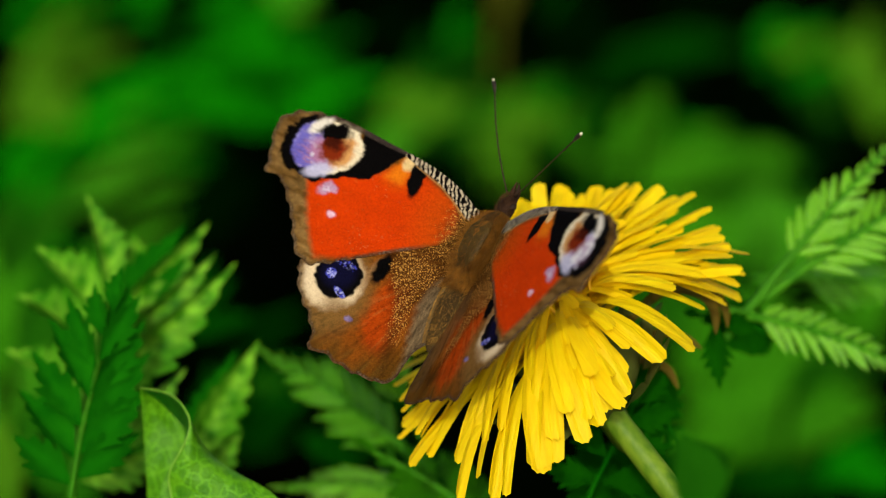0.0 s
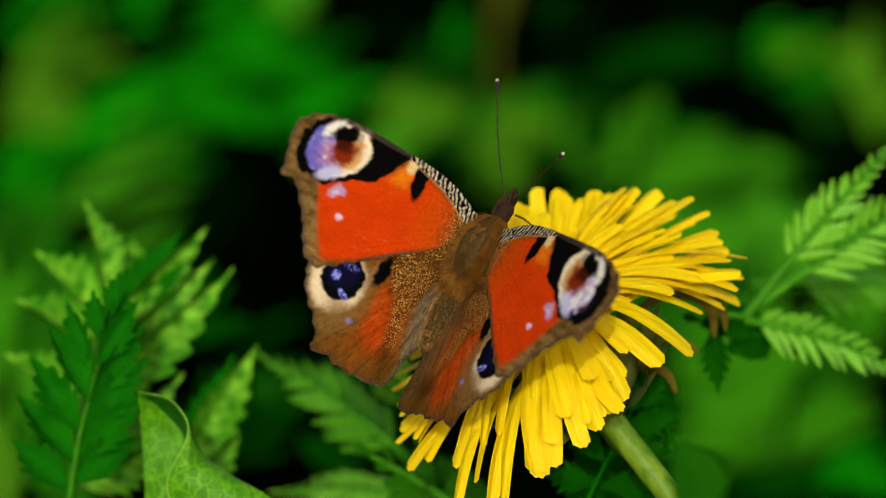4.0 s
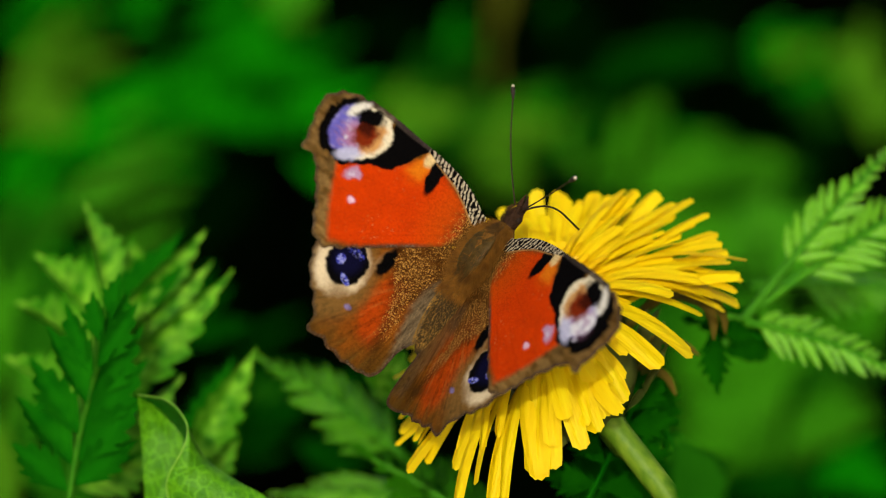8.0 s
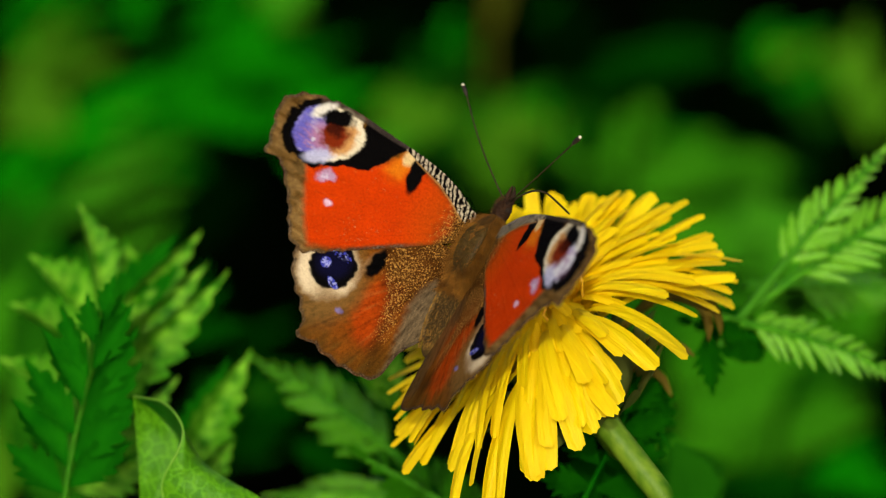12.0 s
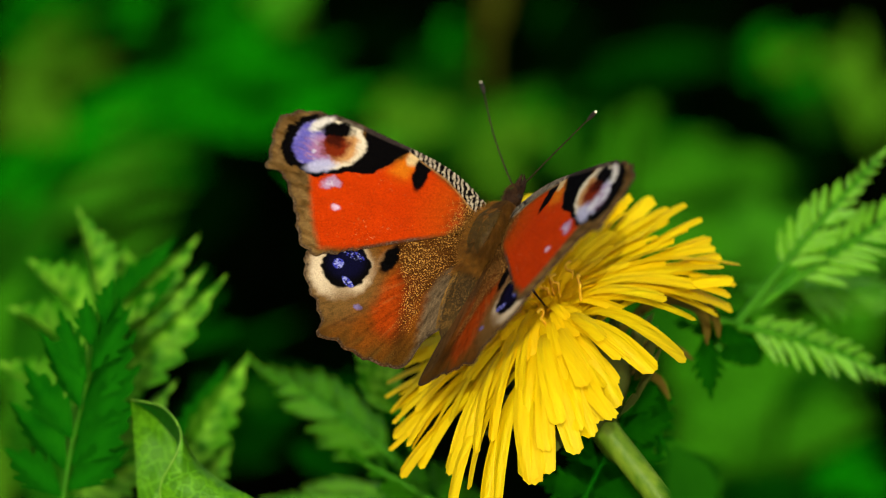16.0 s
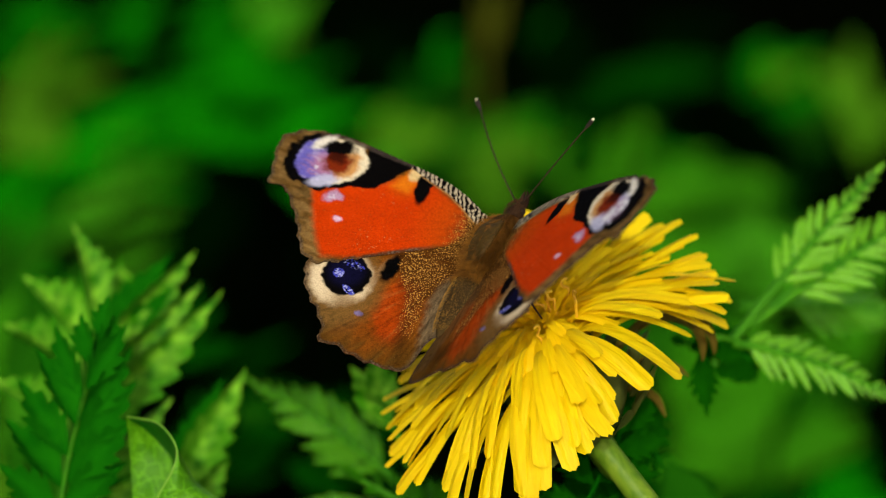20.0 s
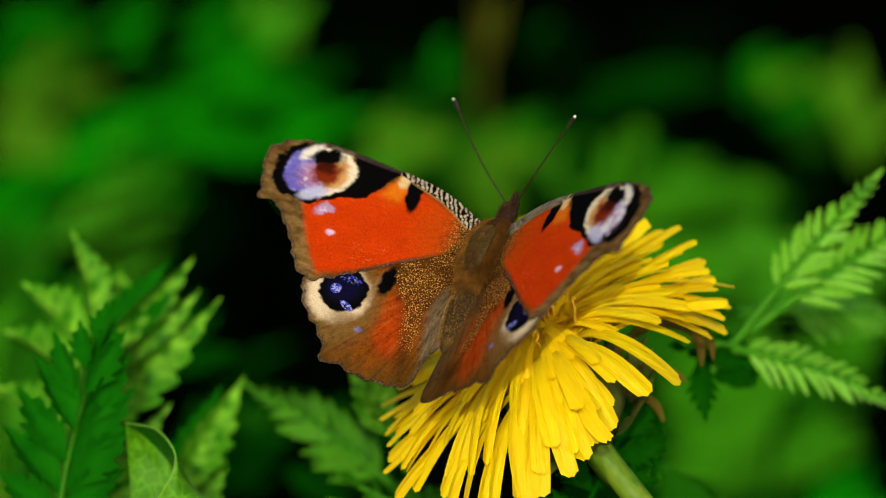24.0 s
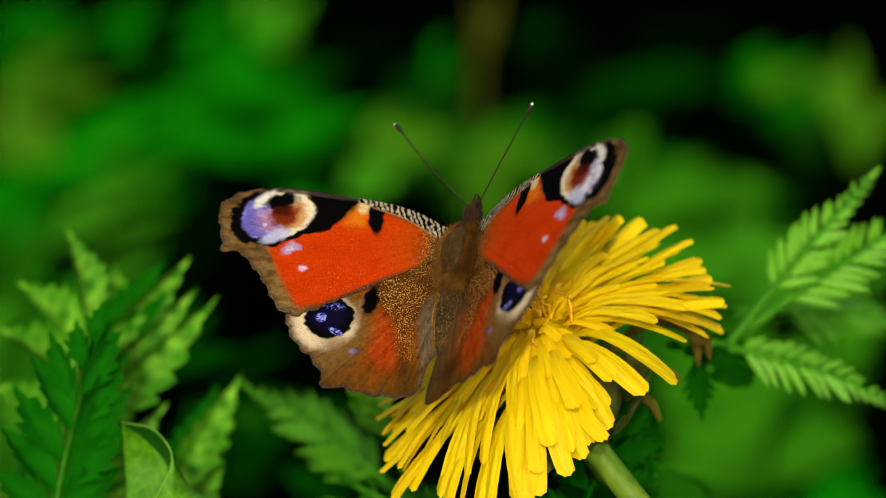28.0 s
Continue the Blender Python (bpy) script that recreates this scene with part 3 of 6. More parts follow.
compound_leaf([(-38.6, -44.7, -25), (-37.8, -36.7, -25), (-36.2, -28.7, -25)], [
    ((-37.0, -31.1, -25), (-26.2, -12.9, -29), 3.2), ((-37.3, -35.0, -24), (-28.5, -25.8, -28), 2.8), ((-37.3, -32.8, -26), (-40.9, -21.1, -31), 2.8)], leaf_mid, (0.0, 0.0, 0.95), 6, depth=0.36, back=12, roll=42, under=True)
frond((-5.4, -30.1, -42), (-25.4, -16.4, -44), (0.1, 0.7, 0.6), 11, 0.0085, 0.0011, leaf_fresh, 50, 4, 0.5, seed=9, back=8)
frond((-1.2, -36.4, -38), (-23.1, -35.2, -38), (0.1, 0.8, 0.5), 11, 0.0072, 0.0010, leaf_light, 50, 4, 0.5, seed=10, back=14)
frond((42.6, -8.9, -22), (63.4, 14.3, -28), (0.0, 0.45, 0.85), 12, 0.0068, 0.0008, leaf_light, 42, 2, 0.3, seed=11, first=0.32, stalk=0.0007, tail=0.4, back=3)
frond((48.9, -4.4, -24), (71.1, 8.9, -31), (0.1, 0.5, 0.8), 12, 0.0075, 0.0008, leaf_light, 46, 2, 0.3, seed=12, first=0.12, tail=0.5, back=3)
frond((49.2, -4.4, -26), (70.1, -6.5, -34), (0.1, 0.6, 0.75), 10, 0.0070, 0.0009, leaf_fresh, 46, 2, 0.3, seed=19, first=0.12, tail=0.5, back=30)
frond((43.1, -9.5, -21), (65.5, -17.3, -27), (0.1, 0.6, 0.75), 12, 0.0062, 0.0008, leaf_light, 50, 2, 0.3, seed=13, first=0.05, tail=0.5, back=3)
compound_leaf([(37.8, -6.3, -22), (38.1, -9.5, -21), (38.1, -11.8, -20)], [((37.9, -10.2, -20), (38.6, -19.8, -20), 2.2), ((38.4, -9.5, -21), (44.9, -12.0, -26), 1.9), ((41.3, -10.4, -26), (49.9, -13.0, -30), 1.9)], leaf_shaded, (0.0, 0.3, 0.9), 5, "small dark green toothed leaf hanging under the flower", 0.7, (0.2, 0.4), 0.55)
frond((48.0, -12.9, -28), (36.5, -9.6, -26), (0.1, 0.6, 0.7), 5, 0.0060, 0.0022, leaf_shaded, 50, 4, 0.4, seed=15)
# leaves below the head, darkened by colour for its shade
frond((23.3, -15.7, -20), (32.9, -26.9, -22), (0.0, 0.5, 0.8), 6, 0.0070, 0.0022, leaf_shaded, 55, 4, 0.5, seed=16, label="leaf under the flower, the shade there put into its dark green")
frond((31.4, -36.4, -22), (17.3, -31.3, -27), (0.0, 0.6, 0.7), 6, 0.0090, 0.0026, leaf_shaded, 52, 4, 0.5, seed=17, label="leaf under the flower, the shade there put into its dark green")
frond((9.4, -42.1, -30), (-10.0, -29.0, -28), (0.0, 0.7, 0.7), 6, 0.0095, 0.0026, leaf_mid, 52, 5, 0.5, seed=18)
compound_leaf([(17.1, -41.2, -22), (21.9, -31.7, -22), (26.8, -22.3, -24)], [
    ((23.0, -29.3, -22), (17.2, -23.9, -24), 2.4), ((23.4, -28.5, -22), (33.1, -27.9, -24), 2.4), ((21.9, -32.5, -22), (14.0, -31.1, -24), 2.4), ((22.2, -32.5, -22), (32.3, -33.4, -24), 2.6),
    ((25.5, -24.6, -23), (34.1, -23.2, -26), 2.2), ((26.4, -22.3, -24), (32.5, -16.8, -26), 2.2), ((25.1, -25.4, -23), (20.5, -19.2, -26), 2.2)], leaf_shaded, (0.1, 0.3, 0.9), 4, "toothed leaf under the flower, the shade there put into its dark green", 0.5, (0.2, 0.5), 0.6, back=-12)

compound_leaf([(31.5, -43.0, 62), (29.4, -33.5, 66), (27.8, -27.0, 68)], [((27.9, -27.6, 68), (24.2, -18.2, 70), 2.9)], far_shade, (0.1, 0.5, 0.8), 3, "soft green leaf rising before the stem", 0.7, (0.3, 0.5), 0.1)

compound_leaf([(-3.0, -27.0, -26), (-5.0, -21.5, -26), (-7.0, -18.0, -26)], [((-5.2, -21.0, -26), (-11.6, -12.6, -30), 2.6), ((-5.6, -20.0, -26), (-8.6, -10.6, -30), 2.4), ((-5.0, -22.0, -26), (-11.2, -17.4, -30), 2.2)], leaf_mid, (0.0, 0.1, 0.95), 4, "green toothed leaf close beside the flower head", 0.7, (0.3, 0.5), 0.3, roll=15)


def curled_leaf():
    """A broad leaf standing up, its margin rolled over to the front."""
    ob = thing("broad_leaf", Matrix.Translation(at(-34.3, -34.8, -6)), "glossy light green broad leaf with its edge rolled over", "leaf")
    inv = ob.matrix_world.inverted()
    curve = lambda *pts: spline([inv @ at(*p) for p in pts], 24)
    left = curve((-39.7, -43.8, -12), (-40.2, -35.4, -12), (-40.6, -26.1, -11), (-40.8, -18.9, -8))
    crease = curve((-34.3, -44.0, -10), (-36.4, -33.9, -10), (-36.6, -30.1, -10), (-34.9, -25.6, -11), (-36.4, -23.2, -12), (-38.6, -20.8, -11), (-40.7, -18.9, -8))
    rim = curve((-34.1, -42.8, -4), (-36.1, -33.1, -4), (-36.2, -29.6, -3), (-33.8, -25.0, -2), (-33.8, -22.1, -3), (-36.6, -19.5, -6), (-40.7, -18.8, -8))
    flap = curve((-12.3, -42.8, -4), (-22.1, -33.1, -4), (-27.4, -30.0, -5), (-31.4, -27.2, -6), (-33.5, -23.4, -5), (-36.5, -19.6, -7), (-40.6, -18.8, -8))
    # the fold gets its shade from a darker colour
    for name, a, c, swell, mat in (("blade", left, crease, 0.0010, leaf_curl), ("fold", crease, rim, -0.0012, leaf_fold_shade), ("rolled_edge", rim, flap, 0.0020, leaf_curl)):
        verts = []
        for i in range(25):
            for j in range(11):
                s = j / 10
                bulge = swell * 4 * s * (1 - s) * (1 - i / 30) + 0.0005 * noise.noise((i * 0.45, s * 3, swell * 900)) * min(1, 8 * s * (1 - s))
                verts.append(a[i].lerp(c[i], s) + inv.to_3x3() @ way(0, 0.1, 1) * bulge)
        faces = [(i * 11 + j, i * 11 + j + 1, i * 11 + j + 12, i * 11 + j + 11) for i in range(24) for j in range(10)]
        part(name, mesh_from(name, verts, faces, mat), ob, None, "fold of the leaf, its shade put into a darker green" if name == "fold" else "")
    # thin edge that carries the rim's highlight in its colour
    v, f = tube(rim, [0.00013] * 25, 6)
    part("edge", mesh_from("edge", v, f, edge_highlight_mat), ob, None, "rounded edge with its highlight painted pale green")


curled_leaf()


def meadow_leaf(base, tip, width, mat, label, face=(-0.15, 0.55, 0.8), name="meadow_plant"):
    """A tuft of broad blades on a stalk that comes up from the ground."""
    b, t = at(*base), at(*tip)
    rnd = random.Random(round(base[0] * 3 + base[1] * 7))
    foot = Vector((b.x - 0.3 * (t.x - b.x), b.y + 0.02, -0.01))
    ob = thing(name, Matrix.Translation((foot.x, foot.y, 0)), label, "plant", "meadow plants")
    inv = ob.matrix_world.inverted()
    line = spline([inv @ q for q in (foot, foot.lerp(b, 0.6) + Vector((0, 0, 0.01)), b)], 10)
    v, f = tube(line, [0.0014 - 0.00006 * i for i in range(11)], 7)
    # stalk near black, so that it sinks into the painted shade
    part("stalk", mesh_from("stalk", v, f, far_deep_shade), ob)
    size = (t - b).length
    for i in range(4):
        k = (1.0, 0.8, 0.65, 0.7)[i]
        me = blade("leaf", mat, size * k, width * 0.001 * (0.9, 0.7, 0.6, 0.6)[i], 6, 0.25, 0.12, rnd.uniform(-0.05, 0.2), nv=7, wave=0.08, nu=31)
        m = frame_of(b + (t - b) * rnd.uniform(0, 0.15) * (i > 0), t - b, way(*face) + Vector([rnd.uniform(-0.3, 0.3) for _ in range(3)]))
        m = Matrix.Translation(Vector([rnd.uniform(-0.25, 0.25) * size for _ in range(3)]) * (i > 0)) @ m
        part("leaf", me, ob, inv @ m @ Matrix.Rotation(radians(rnd.uniform(-12, 12) + rnd.choice((-1, 1)) * rnd.uniform(0, 55) * (i > 0)), 4, 'Z'))
    return ob


BRIGHT = "sunlit yellow-green meadow leaf, out of focus"
PLAIN = "green meadow leaf, out of focus"
DIM = "leaf in a dark green that stands for shade, out of focus"
meadow_leaf((-170.7, 54.7, -640), (-133.7, 93.8, -640), 8.7, far_olive, BRIGHT)
meadow_leaf((-151.1, 35.7, -600), (-94.8, 67.0, -600), 9.4, far_green, PLAIN)
meadow_leaf((-118.7, 58.0, -660), (-49.8, 80.2, -660), 13.3, far_green, PLAIN)
meadow_leaf((-88.0, 69.9, -640), (-31.4, 76.4, -640), 10.9, far_green, PLAIN)
meadow_leaf((-105.0, 88.1, -700), (-51.8, 100.8, -700), 9.2, far_green, PLAIN)
meadow_leaf((-65.5, 50.3, -600), (-17.5, 64.9, -600), 7.3, far_green, PLAIN)
meadow_leaf((-164.2, 22.7, -580), (-133.6, 41.1, -580), 9.2, far_green, PLAIN)
meadow_leaf((-88.7, 40.2, -560), (-136.6, 27.2, -560), 4.0, far_mid, PLAIN)
meadow_leaf((-82.8, 24.0, -520), (-140.0, 16.4, -520), 4.4, far_mid, PLAIN)
meadow_leaf((-145.8, 0.2, -520), (-126.7, 21.2, -520), 6.7, far_green, PLAIN)
meadow_leaf((-137.3, -38.8, -460), (-134.6, 3.7, -460), 5.3, far_pale, PLAIN)
meadow_leaf((-89.8, -53.6, -190), (-88.6, -33.7, -190), 4.1, far_olive, BRIGHT)
meadow_leaf((-157.3, 86.4, -680), (-125.6, 102.2, -680), 6.8, far_green, PLAIN)
meadow_leaf((-108.7, 42.2, -560), (-72.7, 50.1, -560), 4.0, far_green, PLAIN)
meadow_leaf((-136.5, 44.0, -600), (-159.5, 60.7, -600), 6.3, far_olive, BRIGHT)
meadow_leaf((-18.8, 40.2, -560), (5.2, 58.1, -560), 11.0, far_olive, BRIGHT)
meadow_leaf((-28.1, 33.4, -540), (-4.7, 37.3, -540), 5.9, far_mid, PLAIN)
meadow_leaf((14.0, 30.0, -540), (41.0, 48.0, -540), 9.5, far_olive, BRIGHT)
meadow_leaf((36.0, 46.0, -640), (66.0, 57.0, -640), 9.0, far_shade, DIM)
meadow_leaf((36.0, 35.0, -530), (55.0, 46.0, -530), 7.0, far_mid, PLAIN)
meadow_leaf((18.0, 34.0, -500), (44.0, 44.0, -500), 6.5, far_olive, BRIGHT)
meadow_leaf((-46.0, -33.0, -200), (-33.0, -28.0, -200), 4.5, far_shade, DIM)
meadow_leaf((-172.0, 97.0, -660), (-138.0, 112.0, -660), 7.0, far_green, PLAIN)
meadow_leaf((-122.0, 94.0, -660), (-100.0, 111.0, -660), 6.0, far_green, PLAIN)
meadow_leaf((28.0, 42.0, -600), (52.0, 52.0, -600), 6.0, far_green, PLAIN)
meadow_leaf((95.0, -8.0, -450), (150.0, 8.0, -450), 11.0, far_mid, PLAIN)
meadow_leaf((15.9, 50.3, -600), (36.7, 56.6, -600), 6.3, far_pale, PLAIN)
meadow_leaf((-5.2, 66.6, -640), (10.0, 83.0, -640), 6.5, far_dim_shade, DIM)
meadow_leaf((53.3, 18.8, -500), (118.5, 31.0, -500), 12.5, far_pale, PLAIN)
meadow_leaf((61.7, 32.4, -540), (104.7, 40.1, -540), 6.0, far_green, PLAIN)
meadow_leaf((61.1, 5.6, -480), (115.6, 12.9, -480), 10.0, far_pale, PLAIN)
meadow_leaf((48.8, 46.0, -520), (66.0, 32.6, -520), 5.7, far_dim_shade, DIM)
meadow_leaf((63.8, 75.4, -700), (123.9, 84.6, -700), 9.2, far_dim_shade, DIM)
meadow_leaf((121.3, 70.2, -660), (156.9, 86.9, -660), 8.9, far_green, PLAIN)
meadow_leaf((133.0, 71.0, -640), (142.8, 83.0, -640), 5.4, far_olive, BRIGHT)
meadow_leaf((160.9, 39.9, -600), (159.9, 90.0, -600), 7.3, far_olive, BRIGHT)
meadow_leaf((66.5, -45.7, -400), (123.9, -35.9, -400), 13.9, far_pale, PLAIN)
meadow_leaf((68.4, -35.2, -420), (90.2, -20.0, -420), 8.4, far_pale, PLAIN)
meadow_leaf((87.0, -57.2, -380), (123.7, -47.7, -380), 7.2, far_pale, PLAIN)
meadow_leaf((95.4, -40.1, -360), (104.7, -30.8, -360), 3.9, far_dim_shade, DIM)
meadow_leaf((73.1, -63.0, -340), (101.7, -55.5, -340), 5.3, far_dim_shade, DIM)
meadow_leaf((106.2, -64.9, -360), (123.3, -52.5, -360), 6.2, far_green, PLAIN)
meadow_leaf((-69.7, -57.1, -420), (-37.7, -43.6, -420), 7.6, far_dim_shade, DIM)
meadow_leaf((-62.9, -34.4, -440), (-23.2, -37.0, -440), 3.5, far_dim_shade, DIM)
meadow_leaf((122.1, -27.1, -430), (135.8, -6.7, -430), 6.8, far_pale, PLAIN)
# mostly near-black leaves, added to stand for the dark gaps between plants
meadow_leaf((89.5, 100.6, -760), (138.5, 105.5, -760), 7.3, far_deep_shade, DIM)
meadow_leaf((42.3, 69.9, -740), (61.5, 101.1, -740), 7.2, far_deep_shade, DIM)
meadow_leaf((120.3, 20.9, -440), (122.0, 39.9, -440), 3.5, far_deep_shade, DIM)
meadow_leaf((-88.0, -1.6, -480), (-55.3, 25.6, -480), 5.5, far_deep_shade, DIM)
meadow_leaf((38.0, 60.0, -470), (43.0, 84.0, -470), 7.0, far_deep_shade, DIM)
meadow_leaf((62.0, 49.0, -450), (82.0, 54.0, -450), 3.0, far_deep_shade, DIM)
meadow_leaf((-68.0, 92.0, -660), (-44.0, 112.0, -660), 7.0, far_mid, PLAIN)
meadow_leaf((1.0, 80.0, -650), (9.0, 97.0, -650), 3.6, far_green, PLAIN)
meadow_leaf((40.0, 92.0, -680), (54.0, 108.0, -680), 5.5, far_dim_shade, DIM)
meadow_leaf((-25.4, 85.9, -760), (-10.8, 107.9, -760), 7.3, far_deep_shade, DIM)

# dim leaves farther in, their shade mixed into the green
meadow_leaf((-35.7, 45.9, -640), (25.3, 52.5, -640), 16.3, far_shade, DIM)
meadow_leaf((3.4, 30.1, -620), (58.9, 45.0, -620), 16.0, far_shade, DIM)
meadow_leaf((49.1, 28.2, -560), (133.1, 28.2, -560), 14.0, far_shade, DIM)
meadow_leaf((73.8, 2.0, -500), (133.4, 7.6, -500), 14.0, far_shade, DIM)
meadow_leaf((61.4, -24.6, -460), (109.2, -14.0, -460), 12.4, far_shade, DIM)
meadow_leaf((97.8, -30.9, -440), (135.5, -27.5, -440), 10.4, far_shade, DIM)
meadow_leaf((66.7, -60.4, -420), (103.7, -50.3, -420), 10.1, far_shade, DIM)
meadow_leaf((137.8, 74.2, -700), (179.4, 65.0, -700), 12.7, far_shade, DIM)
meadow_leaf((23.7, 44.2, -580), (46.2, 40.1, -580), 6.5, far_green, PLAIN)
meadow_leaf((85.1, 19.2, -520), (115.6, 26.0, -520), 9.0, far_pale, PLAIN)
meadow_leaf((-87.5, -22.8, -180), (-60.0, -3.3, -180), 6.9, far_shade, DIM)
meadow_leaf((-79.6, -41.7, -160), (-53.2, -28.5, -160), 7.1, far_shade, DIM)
meadow_leaf((-59.9, -20.1, -170), (-43.1, -4.4, -170), 5.1, far_dim_shade, DIM)
meadow_leaf((-48.9, -38.7, -150), (-32.8, -21.4, -150), 4.8, far_dim_shade, DIM)
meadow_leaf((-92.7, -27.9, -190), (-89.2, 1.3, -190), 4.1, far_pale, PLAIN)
meadow_leaf((-25.1, -40.3, -170), (-4.9, -27.9, -170), 5.1, far_dim_shade, DIM)
meadow_leaf((-15.5, -46.2, -150), (3.9, -40.8, -150), 4.8, far_dim_shade, DIM)
meadow_leaf((33.3, -45.3, -140), (53.4, -35.8, -140), 4.7, far_dim_shade, DIM)


meadow_leaf((-118.0, -14.0, -330), (-92.0, 18.0, -330), 8.0, far_shade, PLAIN)
meadow_leaf((-104.0, -52.0, -260), (-92.0, -18.0, -260), 8.0, far_mid, PLAIN)


def tall_stalk():
    """A dry olive stalk among the plants behind, with a few narrow leaves."""
    ob = thing("tall_stalk", Matrix.Translation((0.0209, 0.6068, 0)), "olive-brown upright plant stalk, out of focus", "plant", "meadow plants")
    inv = ob.matrix_world.inverted()
    top, low = at(20.9, 109.1, -640), at(20.9, 63.4, -640)
    foot = Vector((low.x, low.y + 0.01, -0.01))
    v, f = tube(spline([inv @ q for q in (foot, low, top)], 12), [0.0022 - 0.00006 * i for i in range(13)], 8)
    part("stalk", mesh_from("stalk", v, f, far_dry), ob)
    me = blade("leaf", far_dry, 0.03, 0.003, 0, 0, 0.2, 0.2)
    part("leaf", me, ob, inv @ frame_of(low.lerp(top, 0.45), way(0.25, 1, 0.2), way(0, 0.5, 0.8)))


tall_stalk()


# ---- butterfly ----
FORE = [(1.2, 0.9), (2.2, 1.5), (4.4, 2.5), (6.5, 3.15), (9.0, 3.6), (12.0, 3.85), (15.5, 3.95), (19.5, 4.1), (23.0, 4.1), (26.5, 3.6), (29.3, 2.6), (31.0, 1.3), (31.6, -0.6), (31.0, -2.4), (30.2, -4.8),
        (29.8, -6.4), (28.9, -6.7), (27.5, -6.6), (26.1, -7.6), (24.6, -9.2), (23.1, -10.9), (21.8, -12.6), (20.8, -14.0), (19.4, -14.9), (17.7, -15.2), (14.0, -12.8), (9.0, -9.1), (5.1, -6.2), (1.0, -2.6)]
HIND = [(0.8, -0.5), (6, -0.6), (12, -2.2), (17, -5.5), (19.4, -9.0), (19.3, -11.4), (18.6, -13.1), (17.0, -14.9), (15.2, -16.5), (13.9, -18.0), (13.3, -19.3), (13.05, -20.6), (11.8, -20.3), (10.2, -20.3),
        (8.8, -20.5), (6.6, -20.8), (4.6, -20.7)]
# the inner margin: folded up along the body on one side, spread under the abdomen on the other
FOLDED = [(2.9, -20.5), (1.6, -20.1), (0.8, -18.8), (0.6, -16.9), (0.3, -15.0), (-0.6, -13.4), (-1.4, -12.0), (-1.6, -9.5), (-0.9, -6.5), (0.2, -3.0)]
SPREAD = [(2.6, -21.2), (0.2, -21.5), (-1.7, -21.1), (-2.3, -19.4), (-2.2, -17.0), (-2.0, -14.5), (-1.8, -11.5), (-1.6, -9.0), (-0.9, -6.5), (0.2, -3.0)]


def ease(x):
    x = np.clip(x, 0, 1)
    return x * x * (3 - 2 * x)


def ellipse(p, q, cx, cy, rx, ry, turn=0.0, soft=0.2):
    c, s = math.cos(radians(turn)), math.sin(radians(turn))
    a, b = (p - cx) * c + (q - cy) * s, -(p - cx) * s + (q - cy) * c
    return ease((1 - np.hypot(a / rx, b / ry)) * min(rx, ry) / soft + 0.5)


def polygon(p, q, pts, soft=0.25):
    inside = np.zeros(p.shape, bool)
    dist = np.full(p.shape, 1e9)
    for (x0, y0), (x1, y1) in zip(pts, pts[1:] + pts[:1]):
        dx, dy = x1 - x0, y1 - y0
        k = np.clip(((p - x0) * dx + (q - y0) * dy) / (dx * dx + dy * dy), 0, 1)
        dist = np.minimum(dist, np.hypot(p - x0 - k * dx, q - y0 - k * dy))
        inside ^= ((y0 > q) != (y1 > q)) & (p < x0 + (q - y0) * dx / (dy if abs(dy) > 1e-9 else 1e-9))
    return ease(np.where(inside, dist, -dist) / soft + 0.5)


def cloud(p, q, cell, seed):
    """Smooth random values from 0 to 1 with the given grain in millimetres."""
    table = np.random.RandomState(seed).rand(128, 128)
    x, y = p / cell + 400, q / cell + 400
    i, j = np.floor(x).astype(int), np.floor(y).astype(int)
    fx, fy = ease(x - i), ease(y - j)
    g = lambda a, b: table[(i + a) % 128, (j + b) % 128]
    return (g(0, 0) * (1 - fx) + g(1, 0) * fx) * (1 - fy) + (g(0, 1) * (1 - fx) + g(1, 1) * fx) * fy


def lay(base, color, mask):
    return base + (np.array(color) - base) * mask[:, None]


BROWN, CREAM, RED, BLACK = (0.112, 0.052, 0.008), (0.86, 0.74, 0.50), (0.57, 0.040, 0.0006), (0.002, 0.0015, 0.0015)


def veins(p, q, fans, soft):
    """How near a place is to one of the veins that fan out from the wing's root."""
    a = np.degrees(np.arctan2(q - 0.2, p + 1.0))
    d = np.hypot(p, q)
    near = np.full(p.shape, 1e9)
    for f in fans:
        near = np.minimum(near, np.abs(np.radians(a - f)) * d)
    return ease(1 - near / soft)


